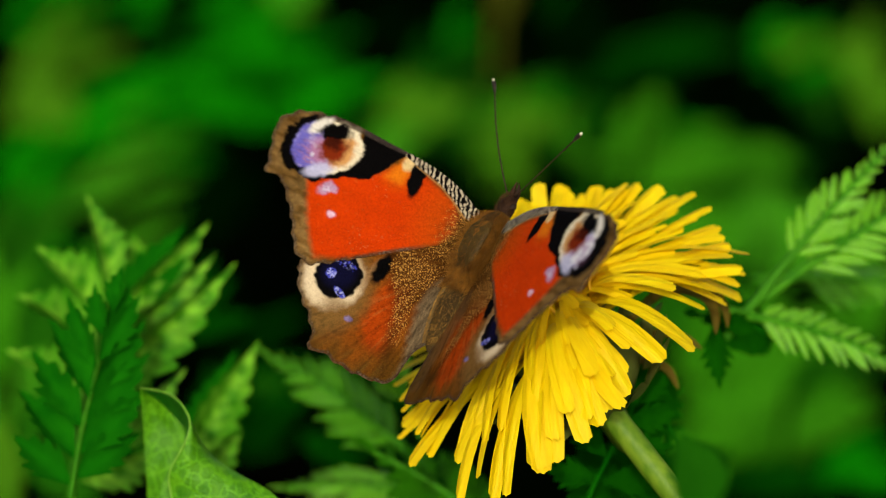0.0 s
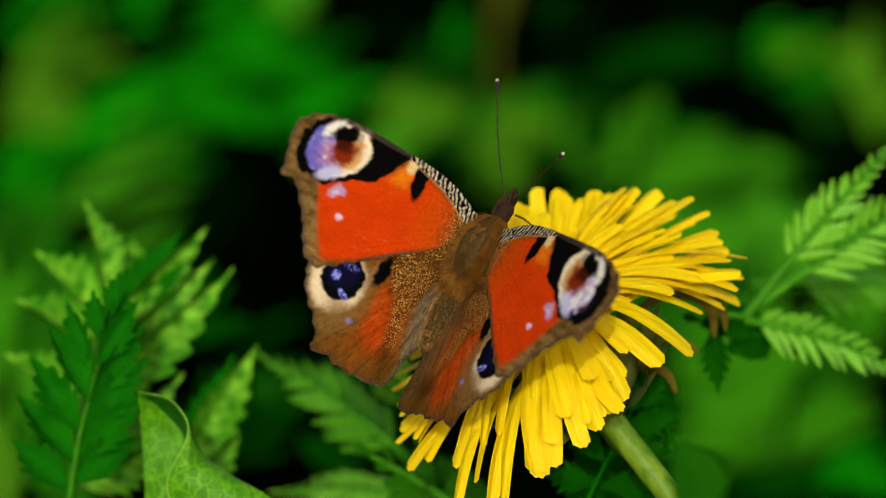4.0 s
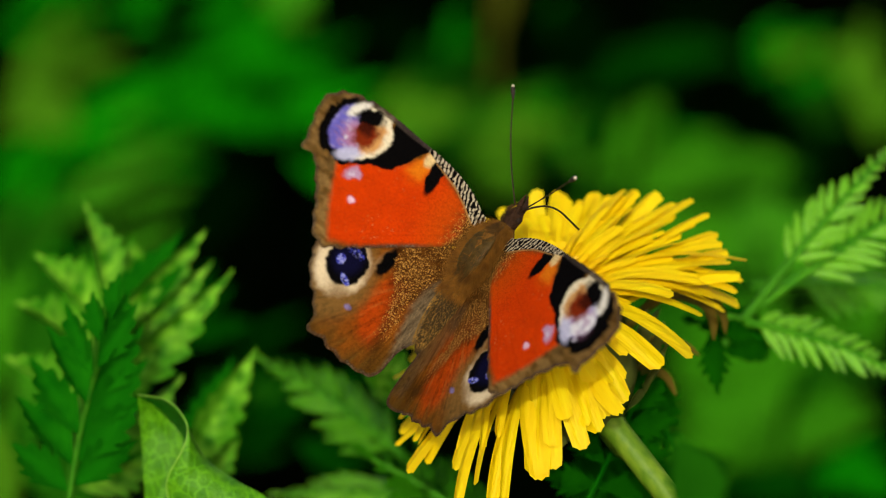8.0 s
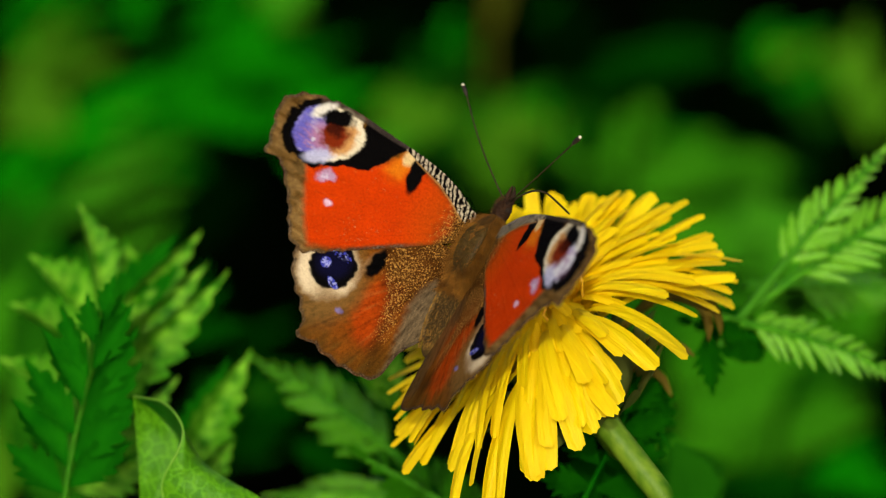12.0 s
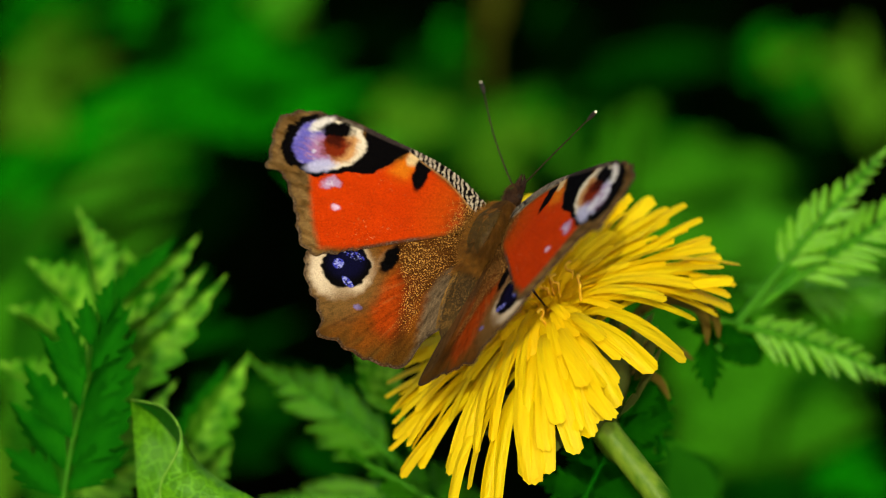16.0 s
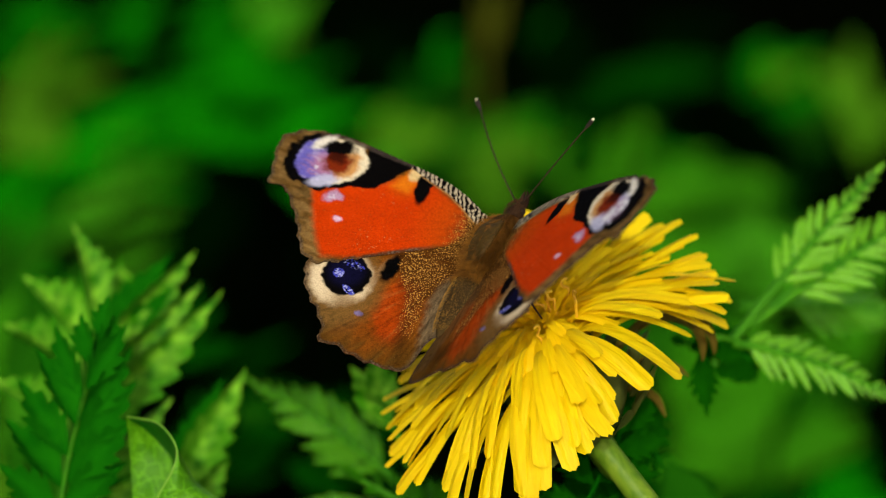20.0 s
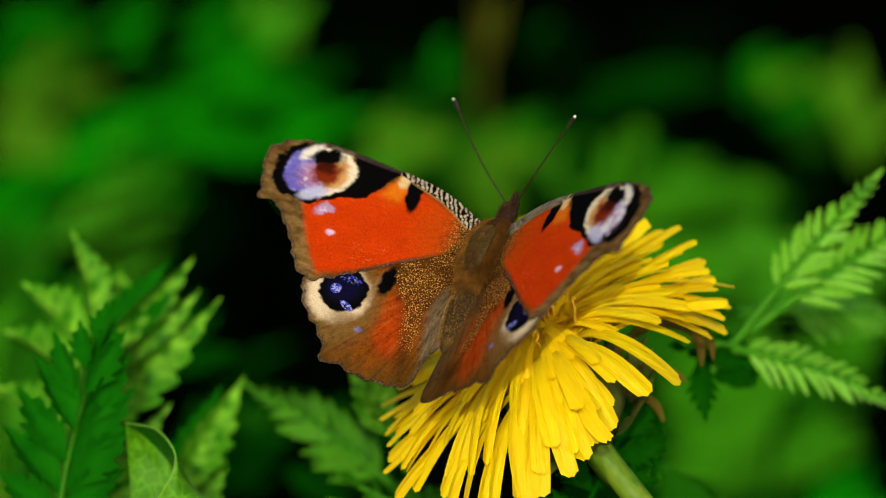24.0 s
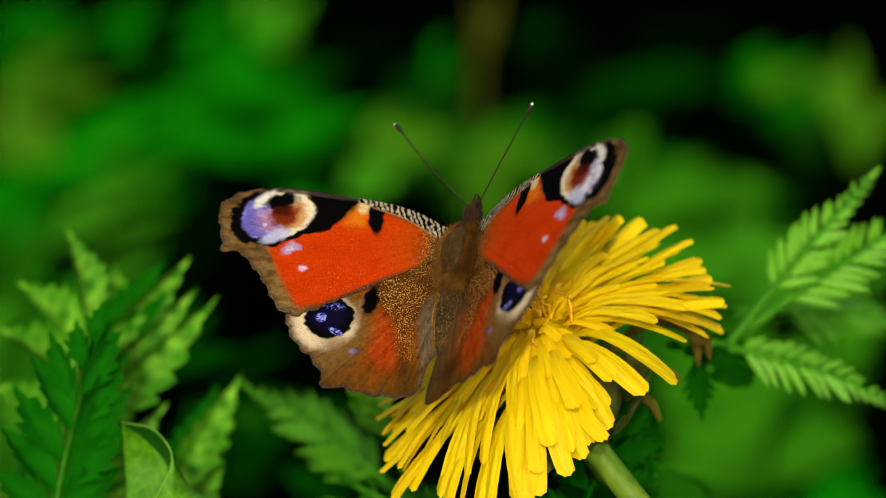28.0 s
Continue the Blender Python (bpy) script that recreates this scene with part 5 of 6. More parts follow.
def build_butterfly():
    ob = thing("butterfly", Matrix.Identity(4), "rust-red peacock butterfly with blue eyespots feeding on the dandelion", "butterfly")
    wings = []
    for name, outline, centre, colors, fringe, label in (("forewing", (FORE, FORE), (13.0, -2.5), fore_colors, 20, "red forewing with a violet and cream eyespot"), ("hindwing", (HIND + FOLDED, HIND + SPREAD), (8.0, -10.5), hind_colors, 16, "brown hindwing with a blue-black eyespot")):
        for side, line in zip((-1, 1), outline):
            wings.append(part(name, wing_mesh(name, line, centre, side, colors, fringe), ob, None, label))
    mm = 0.001
    thorax = part("thorax", lathe("thorax", thorax_mat, [(-4.6, 0.9, 0.2), (-4.2, 1.7, 0.3), (-3, 2.3, 0.4), (-1, 2.75, 0.5), (1.2, 2.8, 0.5), (2.8, 2.35, 0.45), (4.0, 1.75, 0.35), (4.9, 1.15, 0.3), (5.4, 0.6, 0.3)], 28, 0.95), ob)
    abdomen_rings = [(-3.4, 1.2, 0.1)] + [(-4 - i * 0.9, (2.15 + 0.12 * (i % 2)) * math.sin(math.pi * (0.30 + 0.62 * i / 12)) ** 0.7, 0.15 - 0.02 * i) for i in range(13)] + [(-15.4, 0.25, -0.1)]
    abdomen = part("abdomen", lathe("abdomen", abdomen_mat, abdomen_rings, 24, 0.85), ob)
    head = part("head", lathe("head", head_mat, [(4.3, 0.85, 0.2), (4.9, 1.1, 0.25), (5.9, 1.2, 0.3), (6.8, 1.05, 0.3), (7.5, 0.7, 0.25), (8.0, 0.3, 0.2)], 18), ob)
    for side in (-1, 1):
        me = lathe("eye", eye_mat, [(-0.6, 0.1, 0), (-0.5, 0.35, 0), (-0.2, 0.55, 0), (0.15, 0.57, 0), (0.45, 0.4, 0), (0.6, 0.1, 0)], 14, 1.0)
        part("eye", me, head, Matrix.Translation((side * 0.85 * mm, 6.3 * mm, 0.35 * mm)), "dark rounded eye")
        pal = spline([(side * 0.4, 7.0, 0.0), (side * 0.45, 8.3, 0.3), (side * 0.2, 9.6, 0.8)], 8)
        v, f = tube([p * mm for p in pal], [r * mm for r in (0.3, 0.36, 0.4, 0.4, 0.36, 0.3, 0.22, 0.14, 0.05)], 8)
        part("palp", mesh_from("palp", v, f, head_mat), head, None, "furry pointed palp")
    bent = spline([(0, 7.2, -0.3), (1.4, 8.5, 0.4), (3.5, 9.9, 0.8), (5.0, 10.4, 0.1), (5.5, 10.2, -2.2), (5.6, 9.9, -5.0)], 30)
    v, f = tube([p * mm for p in bent], [0.13 * mm] * 31, 6)
    tongue = part("proboscis", mesh_from("proboscis", v, f, feeler_mat), ob, None, "thin brown bent tongue")
    feelers = []
    for side in (-1, 1):
        line = [Vector((side * 0.35 * math.sin(math.pi * s), 14.7 * s, 0.25 * math.sin(math.pi * s))) * mm for s in np.linspace(0, 1, 12)]
        v, f = tube(line, [0.1 * mm] * 12, 6)
        rod = part("antenna", mesh_from("antenna", v, f, feeler_mat), ob, None, "thin brown antenna with a dark club")
        v, f = tube([Vector((0, y, 0)) * mm for y in (14.3, 14.7, 15.2, 15.7, 16.1)], [r * mm for r in (0.09, 0.2, 0.28, 0.3, 0.22)], 8)
        part("club", mesh_from("club", v, f, club_mat), rod, None, "black club")
        v, f = tube([Vector((0, y, 0)) * mm for y in (16.1, 16.25, 16.42)], [r * mm for r in (0.22, 0.18, 0.05)], 8)
        part("tip", mesh_from("tip", v, f, pale_tip), rod, None, "pale tip")
        feelers.append(rod)
        for y, out, back in ((2.6, 5.5, 2.0), (-0.6, 6.2, -3.5)):
            line = spline([(side * 1.2, y, -1.0), (side * out * 0.62, y + back * 0.4, -1.6), (side * out * 0.8, y + back * 0.9, -5.0), (side * out, y + back * 1.2, -7.6)], 12)
            v, f = tube([p * mm for p in line], [(0.3 - 0.016 * i) * mm for i in range(13)], 6)
            part("leg", mesh_from("leg", v, f, head_mat), ob, None, "thin dark brown leg")

    def on_body(y0, y1, radius, spread, back, top=False):
        def spot(rnd):
            y, a = rnd.uniform(y0, y1), rnd.uniform(0, math.pi) if not top else rnd.gauss(math.pi / 2, 0.7)
            r = radius(y)
            p = Vector((r * math.cos(a), y, 0.4 + 0.93 * r * math.sin(a))) * mm
            return p, Vector((math.cos(a) * spread, back + rnd.uniform(-0.3, 0.3), math.sin(a) * 0.6 * spread + 0.1))
        return spot
    shape = lambda y: 2.75 * max(0.0, 1 - ((y + 0.1) / 5.4) ** 2) ** 0.5

    def flanks(rnd):
        y, side = rnd.uniform(-4.4, 4.9), rnd.choice((-1, 1))
        a = abs(rnd.gauss(0.15, 0.45))
        r = shape(y)
        p = Vector((side * r * math.cos(a), y, 0.4 + 0.93 * r * math.sin(a))) * mm
        return p, Vector((side * 0.8, -0.7 + rnd.uniform(-0.4, 0.3), 0.30 + 0.4 * math.sin(a)))
    # the smooth dark shield on the back, parted by a fine seam
    for side in (-1, 1):
        rings = [(-3.7, 0.10, 2.06), (-3.0, 0.72, 2.34), (-1.8, 1.12, 2.60), (0.0, 1.25, 2.70), (1.6, 1.12, 2.60), (2.8, 0.72, 2.26), (3.4, 0.10, 1.90)]
        part("shield", lathe("shield", shield_mat, rings, 20, 0.42), thorax, Matrix.Translation((side * 0.62 * mm, 0, 0)), "smooth olive-brown shield")

    def collar(rnd):
        y, side = rnd.uniform(-4.6, 4.9), rnd.choice((-1, 1))
        a = rnd.uniform(0.4, 1.1)
        r = shape(y)
        p = Vector((side * r * math.cos(a), y, 0.4 + 0.93 * r * math.sin(a))) * mm
        return p, Vector((side * 0.5, -0.75 + rnd.uniform(-0.3, 0.3), 0.35))
    tagged(part("fur", fuzz("fur", fuzz_mat, 11000, 1.7 * mm, 0.017 * mm, flanks, 3), thorax, None, "rust-brown fur"), kind="stuff")
    tagged(part("fur", fuzz("fur", fuzz_mat, 8000, 0.8 * mm, 0.015 * mm, collar, 8), thorax, None, "ochre-brown fur beside the shield"), kind="stuff")
    tagged(part("fur", fuzz("fur", fuzz_olive, 3000, 0.7 * mm, 0.015 * mm, on_body(-4.4, 4.9, lambda y: shape(y) * 1.04, 0.5, -0.9, True), 4), thorax, None, "short dark brown fur"), kind="stuff")
    waist = lambda y: 2.2 * math.sin(math.pi * (0.30 + 0.62 * (-4 - y) / 10.8)) ** 0.7
    tagged(part("fur", fuzz("fur", gold_hair, 1700, 0.28 * mm, 0.04 * mm, on_body(-14.6, -4, waist, 0.45, -0.9), 5), abdomen, None, "golden brown hairs"), kind="stuff")
    tagged(part("fur", fuzz("fur", fuzz_mat, 2600, 1.2 * mm, 0.02 * mm, on_body(-6.5, -3.6, waist, 0.5, -1.0), 7), abdomen, None, "rust-brown tuft at the waist"), kind="stuff")
    tagged(part("fur", fuzz("fur", fuzz_dark, 900, 0.45 * mm, 0.022 * mm, on_body(4.7, 7.8, lambda y: 1.2 * max(0.05, 1 - ((y - 6.0) / 2.0) ** 2) ** 0.5, 0.8, 0.3), 6), head, None, "dark brown fur"), kind="stuff")
    return (ob, *wings, *feelers, tongue)


butterfly, forewing_a, forewing_b, hindwing_a, hindwing_b, antenna_a, antenna_b, proboscis = build_butterfly()


def seat(u, v, w, rx, ry, rz):
    return Matrix.Translation(at(u, v, w)) @ pose(0, 0, 0, rx, ry, rz)


def hinge(side, lift, sweep, hind):
    """A wing's pose on the body: lifted about the body's length, swept forward in its own plane."""
    root = (side * 0.00147, -0.00138, 0.00082) if hind else (side * 0.00147, 0.00275, 0.0011)
    return Matrix.Translation(root) @ Matrix.Rotation(radians(-side * lift), 4, 'Y') @ Matrix.Rotation(radians(side * sweep), 4, 'Z')


def feeler(side, pitch, yaw):
    return pose(side * 0.0007, 0.0076, 0.0007, pitch, 0, yaw)


def tuck(down):
    """The tongue swung down about the head."""
    p = Matrix.Translation((0, 0.0067, -0.0003))
    return p @ Matrix.Rotation(radians(-down), 4, 'X') @ Matrix.Rotation(radians(0.5 * down), 4, 'Z') @ p.inverted()


def motions():
    """The butterfly shifts on the flower head, opens and closes its wings and sways its feelers."""
    walk(butterfly, [
        (0.0, seat(5.49, -0.07, 5.94, 45.3, -4.5, -47.8)), (0.5, seat(4.86, -0.27, 5.90, 51.1, -4.4, -46.7)),
        (1.0, seat(5.12, -0.34, 5.84, 49.5, -3.5, -48.5)), (1.5, seat(5.28, -0.47, 5.77, 47.9, -3.1, -48.9)),
        (2.0, seat(4.89, -0.18, 5.54, 51.0, -3.8, -47.8)), (2.5, seat(5.39, -0.22, 5.69, 50.4, -0.9, -48.7)),
        (3.0, seat(5.31, -0.21, 5.82, 51.6, 0.3, -48.1)), (3.5, seat(5.26, -0.05, 5.80, 51.3, 0.8, -48.8)),
        (5.5, seat(5.67, -0.26, 4.65, 51.3, 4.6, -54.1)), (6.0, seat(5.75, -0.32, 4.91, 51.4, 5.2, -53.4)),
        (6.5, seat(5.72, -0.28, 5.32, 51.1, 6.9, -51.7)), (7.0, seat(5.59, -0.43, 6.02, 53.7, 10.6, -49.1)),
        (7.5, seat(5.74, -0.42, 6.41, 50.4, 10.7, -51.1)), (8.0, seat(5.85, -0.36, 6.68, 50.2, 10.5, -51.6)),
        (8.5, seat(5.72, -0.22, 6.76, 52.4, 10.8, -51.6)), (9.0, seat(5.67, -0.31, 6.65, 53.1, 10.4, -51.3)),
        (9.5, seat(5.83, -0.22, 6.26, 51.5, 9.5, -53.2)), (10.0, seat(5.81, -0.43, 5.48, 51.8, 7.2, -58.5)),
        (10.5, seat(6.11, -0.41, 5.28, 48.3, 8.1, -60.5)), (11.0, seat(6.22, -0.26, 5.55, 49.3, 11.4, -57.3)),
        (11.5, seat(6.04, -0.22, 5.50, 50.4, 9.8, -55.1)), (12.0, seat(5.86, 0.44, 4.96, 49.0, -1.4, -49.2)),
        (12.5, seat(6.35, 0.60, 4.91, 46.7, -8.9, -48.8)), (14.5, seat(7.44, 1.59, 5.48, 40.4, -8.5, -47.8)),
        (15.0, seat(7.34, 2.04, 5.58, 43.0, -9.3, -45.3)), (15.5, seat(7.56, 2.47, 5.84, 42.2, -10.7, -42.8)),
        (16.0, seat(7.78, 2.77, 6.00, 37.8, -12.5, -42.9)), (16.5, seat(7.99, 2.72, 5.89, 34.0, -14.1, -44.2)),
        (17.0, seat(7.84, 2.64, 6.12, 35.7, -12.6, -43.9)), (17.5, seat(7.76, 2.71, 6.36, 34.9, -11.9, -42.7)),
        (18.0, seat(7.61, 2.79, 6.35, 36.5, -12.2, -40.8)), (18.5, seat(7.53, 2.86, 6.28, 38.5, -13.0, -39.6)),
        (19.0, seat(7.54, 3.09, 6.18, 39.0, -13.8, -38.4)), (19.5, seat(8.12, 3.53, 6.14, 32.9, -14.4, -40.4)),
        (20.0, seat(8.40, 3.43, 6.11, 29.8, -14.2, -41.2)), (20.5, seat(8.20, 3.41, 6.22, 30.8, -13.8, -41.0)),
        (21.0, seat(8.26, 3.32, 6.38, 30.9, -13.4, -41.3)), (21.5, seat(8.11, 3.31, 6.47, 32.3, -12.8, -40.5)),
        (23.5, seat(7.99, 3.44, 6.27, 36.1, -13.7, -39.4)), (24.0, seat(8.00, 3.47, 6.23, 36.5, -14.0, -39.3)),
        (24.5, seat(8.00, 3.44, 6.38, 37.3, -13.1, -38.3)), (25.0, seat(8.10, 3.44, 6.49, 33.4, -15.2, -37.9)),
        (25.5, seat(7.94, 3.38, 6.53, 34.8, -14.4, -37.4)), (26.0, seat(7.96, 3.20, 6.54, 30.8, -16.1, -34.9)),
        (26.5, seat(7.78, 3.41, 6.48, 34.3, -18.7, -33.6)), (27.0, seat(7.54, 3.50, 6.39, 32.8, -23.6, -32.8)),
        (27.5, seat(6.52, 3.47, 6.81, 31.0, -25.5, -30.7)), (28.0, seat(5.24, 3.19, 7.25, 35.4, -27.1, -32.1)),
    ])
    walk(forewing_a, [
        (0.0, hinge(-1, 32.2, 0.3, 0)), (0.5, hinge(-1, 32.4, 0.5, 0)), (1.0, hinge(-1, 33.7, 0.6, 0)), (1.5, hinge(-1, 33.0, 0.4, 0)),
        (2.0, hinge(-1, 31.7, 1.0, 0)), (2.5, hinge(-1, 34.0, 1.7, 0)), (3.0, hinge(-1, 25.4, 1.1, 0)), (3.5, hinge(-1, 17.5, -0.1, 0)),
        (5.5, hinge(-1, 35.4, 3.0, 0)), (6.0, hinge(-1, 34.8, 2.3, 0)), (6.5, hinge(-1, 29.4, 2.0, 0)), (7.0, hinge(-1, 15.1, 1.6, 0)),
        (7.5, hinge(-1, 14.2, 1.8, 0)), (8.0, hinge(-1, 14.8, 1.6, 0)), (8.5, hinge(-1, 14.9, 2.0, 0)), (9.0, hinge(-1, 15.7, 2.3, 0)),
        (9.5, hinge(-1, 19.0, 2.1, 0)), (10.0, hinge(-1, 36.0, 3.6, 0)), (10.5, hinge(-1, 34.0, 2.7, 0)), (11.0, hinge(-1, 17.6, 1.9, 0)),
        (11.5, hinge(-1, 17.9, 2.9, 0)), (12.0, hinge(-1, 35.9, 4.7, 0)), (12.5, hinge(-1, 43.1, 5.1, 0)), (14.5, hinge(-1, 40.6, 3.5, 0)),
        (15.0, hinge(-1, 36.2, 2.8, 0)), (15.5, hinge(-1, 30.2, 1.3, 0)), (16.0, hinge(-1, 37.0, 1.2, 0)), (16.5, hinge(-1, 43.2, 1.3, 0)),
        (17.0, hinge(-1, 38.5, 0.7, 0)), (17.5, hinge(-1, 33.1, 0.2, 0)), (18.0, hinge(-1, 32.2, 0.8, 0)), (18.5, hinge(-1, 31.5, 1.4, 0)),
        (19.0, hinge(-1, 30.8, 1.3, 0)), (19.5, hinge(-1, 32.4, -0.0, 0)), (20.0, hinge(-1, 34.8, -0.9, 0)), (20.5, hinge(-1, 35.6, -0.6, 0)),
        (21.0, hinge(-1, 35.6, -0.6, 0)), (21.5, hinge(-1, 34.1, -0.1, 0)), (23.5, hinge(-1, 34.9, 1.0, 0)), (24.0, hinge(-1, 34.7, 1.2, 0)),
        (24.5, hinge(-1, 30.9, 1.6, 0)), (25.0, hinge(-1, 32.9, 0.7, 0)), (25.5, hinge(-1, 33.1, 0.9, 0)), (26.0, hinge(-1, 35.5, 0.3, 0)),
        (26.5, hinge(-1, 36.7, 2.1, 0)), (27.0, hinge(-1, 42.2, 2.0, 0)), (27.5, hinge(-1, 39.5, 0.0, 0)), (28.0, hinge(-1, 38.5, -0.6, 0)),
    ])
    walk(forewing_b, [
        (0.0, hinge(1, 24.6, -0.3, 0)), (0.5, hinge(1, 24.2, -0.3, 0)), (1.0, hinge(1, 24.2, -0.2, 0)), (1.5, hinge(1, 24.5, -0.1, 0)),
        (2.0, hinge(1, 25.8, -0.0, 0)), (2.5, hinge(1, 29.9, 0.5, 0)), (3.0, hinge(1, 22.3, 0.3, 0)), (3.5, hinge(1, 18.3, -0.6, 0)),
        (5.5, hinge(1, 30.0, 1.1, 0)), (6.0, hinge(1, 29.8, 1.1, 0)), (6.5, hinge(1, 29.8, 0.9, 0)), (7.0, hinge(1, 22.7, 0.9, 0)),
        (7.5, hinge(1, 23.1, 0.9, 0)), (8.0, hinge(1, 22.5, 1.0, 0)), (8.5, hinge(1, 23.4, 1.2, 0)), (9.0, hinge(1, 23.0, 1.3, 0)),
        (9.5, hinge(1, 22.1, 1.2, 0)), (10.0, hinge(1, 29.3, 2.0, 0)), (10.5, hinge(1, 27.0, 2.0, 0)), (11.0, hinge(1, 21.1, 1.7, 0)),
        (11.5, hinge(1, 20.8, 1.1, 0)), (12.0, hinge(1, 28.0, 0.2, 0)), (12.5, hinge(1, 29.9, -0.6, 0)), (14.5, hinge(1, 26.9, -0.6, 0)),
        (15.0, hinge(1, 25.1, -1.5, 0)), (15.5, hinge(1, 19.5, -1.5, 0)), (16.0, hinge(1, 25.4, -1.4, 0)), (16.5, hinge(1, 28.3, -1.6, 0)),
        (17.0, hinge(1, 27.4, -1.7, 0)), (17.5, hinge(1, 24.2, -2.3, 0)), (18.0, hinge(1, 23.1, -2.4, 0)), (18.5, hinge(1, 21.1, -2.3, 0)),
        (19.0, hinge(1, 20.0, -2.6, 0)), (19.5, hinge(1, 21.0, -3.5, 0)), (20.0, hinge(1, 20.7, -3.5, 0)), (20.5, hinge(1, 21.3, -3.2, 0)),
        (21.0, hinge(1, 21.3, -3.0, 0)), (21.5, hinge(1, 21.7, -2.9, 0)), (23.5, hinge(1, 21.7, -2.9, 0)), (24.0, hinge(1, 21.0, -3.0, 0)),
        (24.5, hinge(1, 18.0, -2.9, 0)), (25.0, hinge(1, 19.4, -2.9, 0)), (25.5, hinge(1, 18.9, -3.3, 0)), (26.0, hinge(1, 18.7, -4.0, 0)),
        (26.5, hinge(1, 17.0, -4.8, 0)), (27.0, hinge(1, 20.7, -4.9, 0)), (27.5, hinge(1, 18.3, -4.5, 0)), (28.0, hinge(1, 16.8, -3.3, 0)),
    ])
    walk(hindwing_a, [
        (0.0, hinge(-1, 32.2, -1.3, 1)), (0.5, hinge(-1, 32.4, -0.8, 1)), (1.0, hinge(-1, 33.7, -0.5, 1)), (1.5, hinge(-1, 33.0, -0.6, 1)),
        (2.0, hinge(-1, 31.7, -0.1, 1)), (2.5, hinge(-1, 34.0, 0.9, 1)), (3.0, hinge(-1, 25.4, -0.2, 1)), (3.5, hinge(-1, 17.5, -1.3, 1)),
        (5.5, hinge(-1, 35.4, 1.6, 1)), (6.0, hinge(-1, 34.8, 1.3, 1)), (6.5, hinge(-1, 29.4, 1.0, 1)), (7.0, hinge(-1, 15.1, 0.0, 1)),
        (7.5, hinge(-1, 14.2, 0.1, 1)), (8.0, hinge(-1, 14.8, -0.2, 1)), (8.5, hinge(-1, 14.9, 0.0, 1)), (9.0, hinge(-1, 15.7, 0.4, 1)),
        (9.5, hinge(-1, 19.0, 0.2, 1)), (10.0, hinge(-1, 36.0, 2.5, 1)), (10.5, hinge(-1, 34.0, 1.6, 1)), (11.0, hinge(-1, 17.6, 0.1, 1)),
        (11.5, hinge(-1, 17.9, 0.6, 1)), (12.0, hinge(-1, 35.9, 3.8, 1)), (12.5, hinge(-1, 43.1, 5.3, 1)), (14.5, hinge(-1, 40.6, 2.0, 1)),
        (15.0, hinge(-1, 36.2, 1.4, 1)), (15.5, hinge(-1, 30.2, -0.0, 1)), (16.0, hinge(-1, 37.0, -0.4, 1)), (16.5, hinge(-1, 43.2, -0.6, 1)),
        (17.0, hinge(-1, 38.5, -1.5, 1)), (17.5, hinge(-1, 33.1, -2.5, 1)), (18.0, hinge(-1, 32.2, -2.1, 1)), (18.5, hinge(-1, 31.5, -1.3, 1)),
        (19.0, hinge(-1, 30.8, -1.1, 1)), (19.5, hinge(-1, 32.4, -2.7, 1)), (20.0, hinge(-1, 34.8, -3.5, 1)), (20.5, hinge(-1, 35.6, -3.3, 1)),
        (21.0, hinge(-1, 35.6, -3.3, 1)), (21.5, hinge(-1, 34.1, -3.1, 1)), (23.5, hinge(-1, 34.9, -1.3, 1)), (24.0, hinge(-1, 34.7, -0.9, 1)),
        (24.5, hinge(-1, 30.9, -0.3, 1)), (25.0, hinge(-1, 32.9, -1.0, 1)), (25.5, hinge(-1, 33.1, -1.0, 1)), (26.0, hinge(-1, 35.5, -1.4, 1)),
        (26.5, hinge(-1, 36.7, 0.4, 1)), (27.0, hinge(-1, 42.2, 0.3, 1)), (27.5, hinge(-1, 39.5, -1.5, 1)), (28.0, hinge(-1, 38.5, -2.3, 1)),
    ])
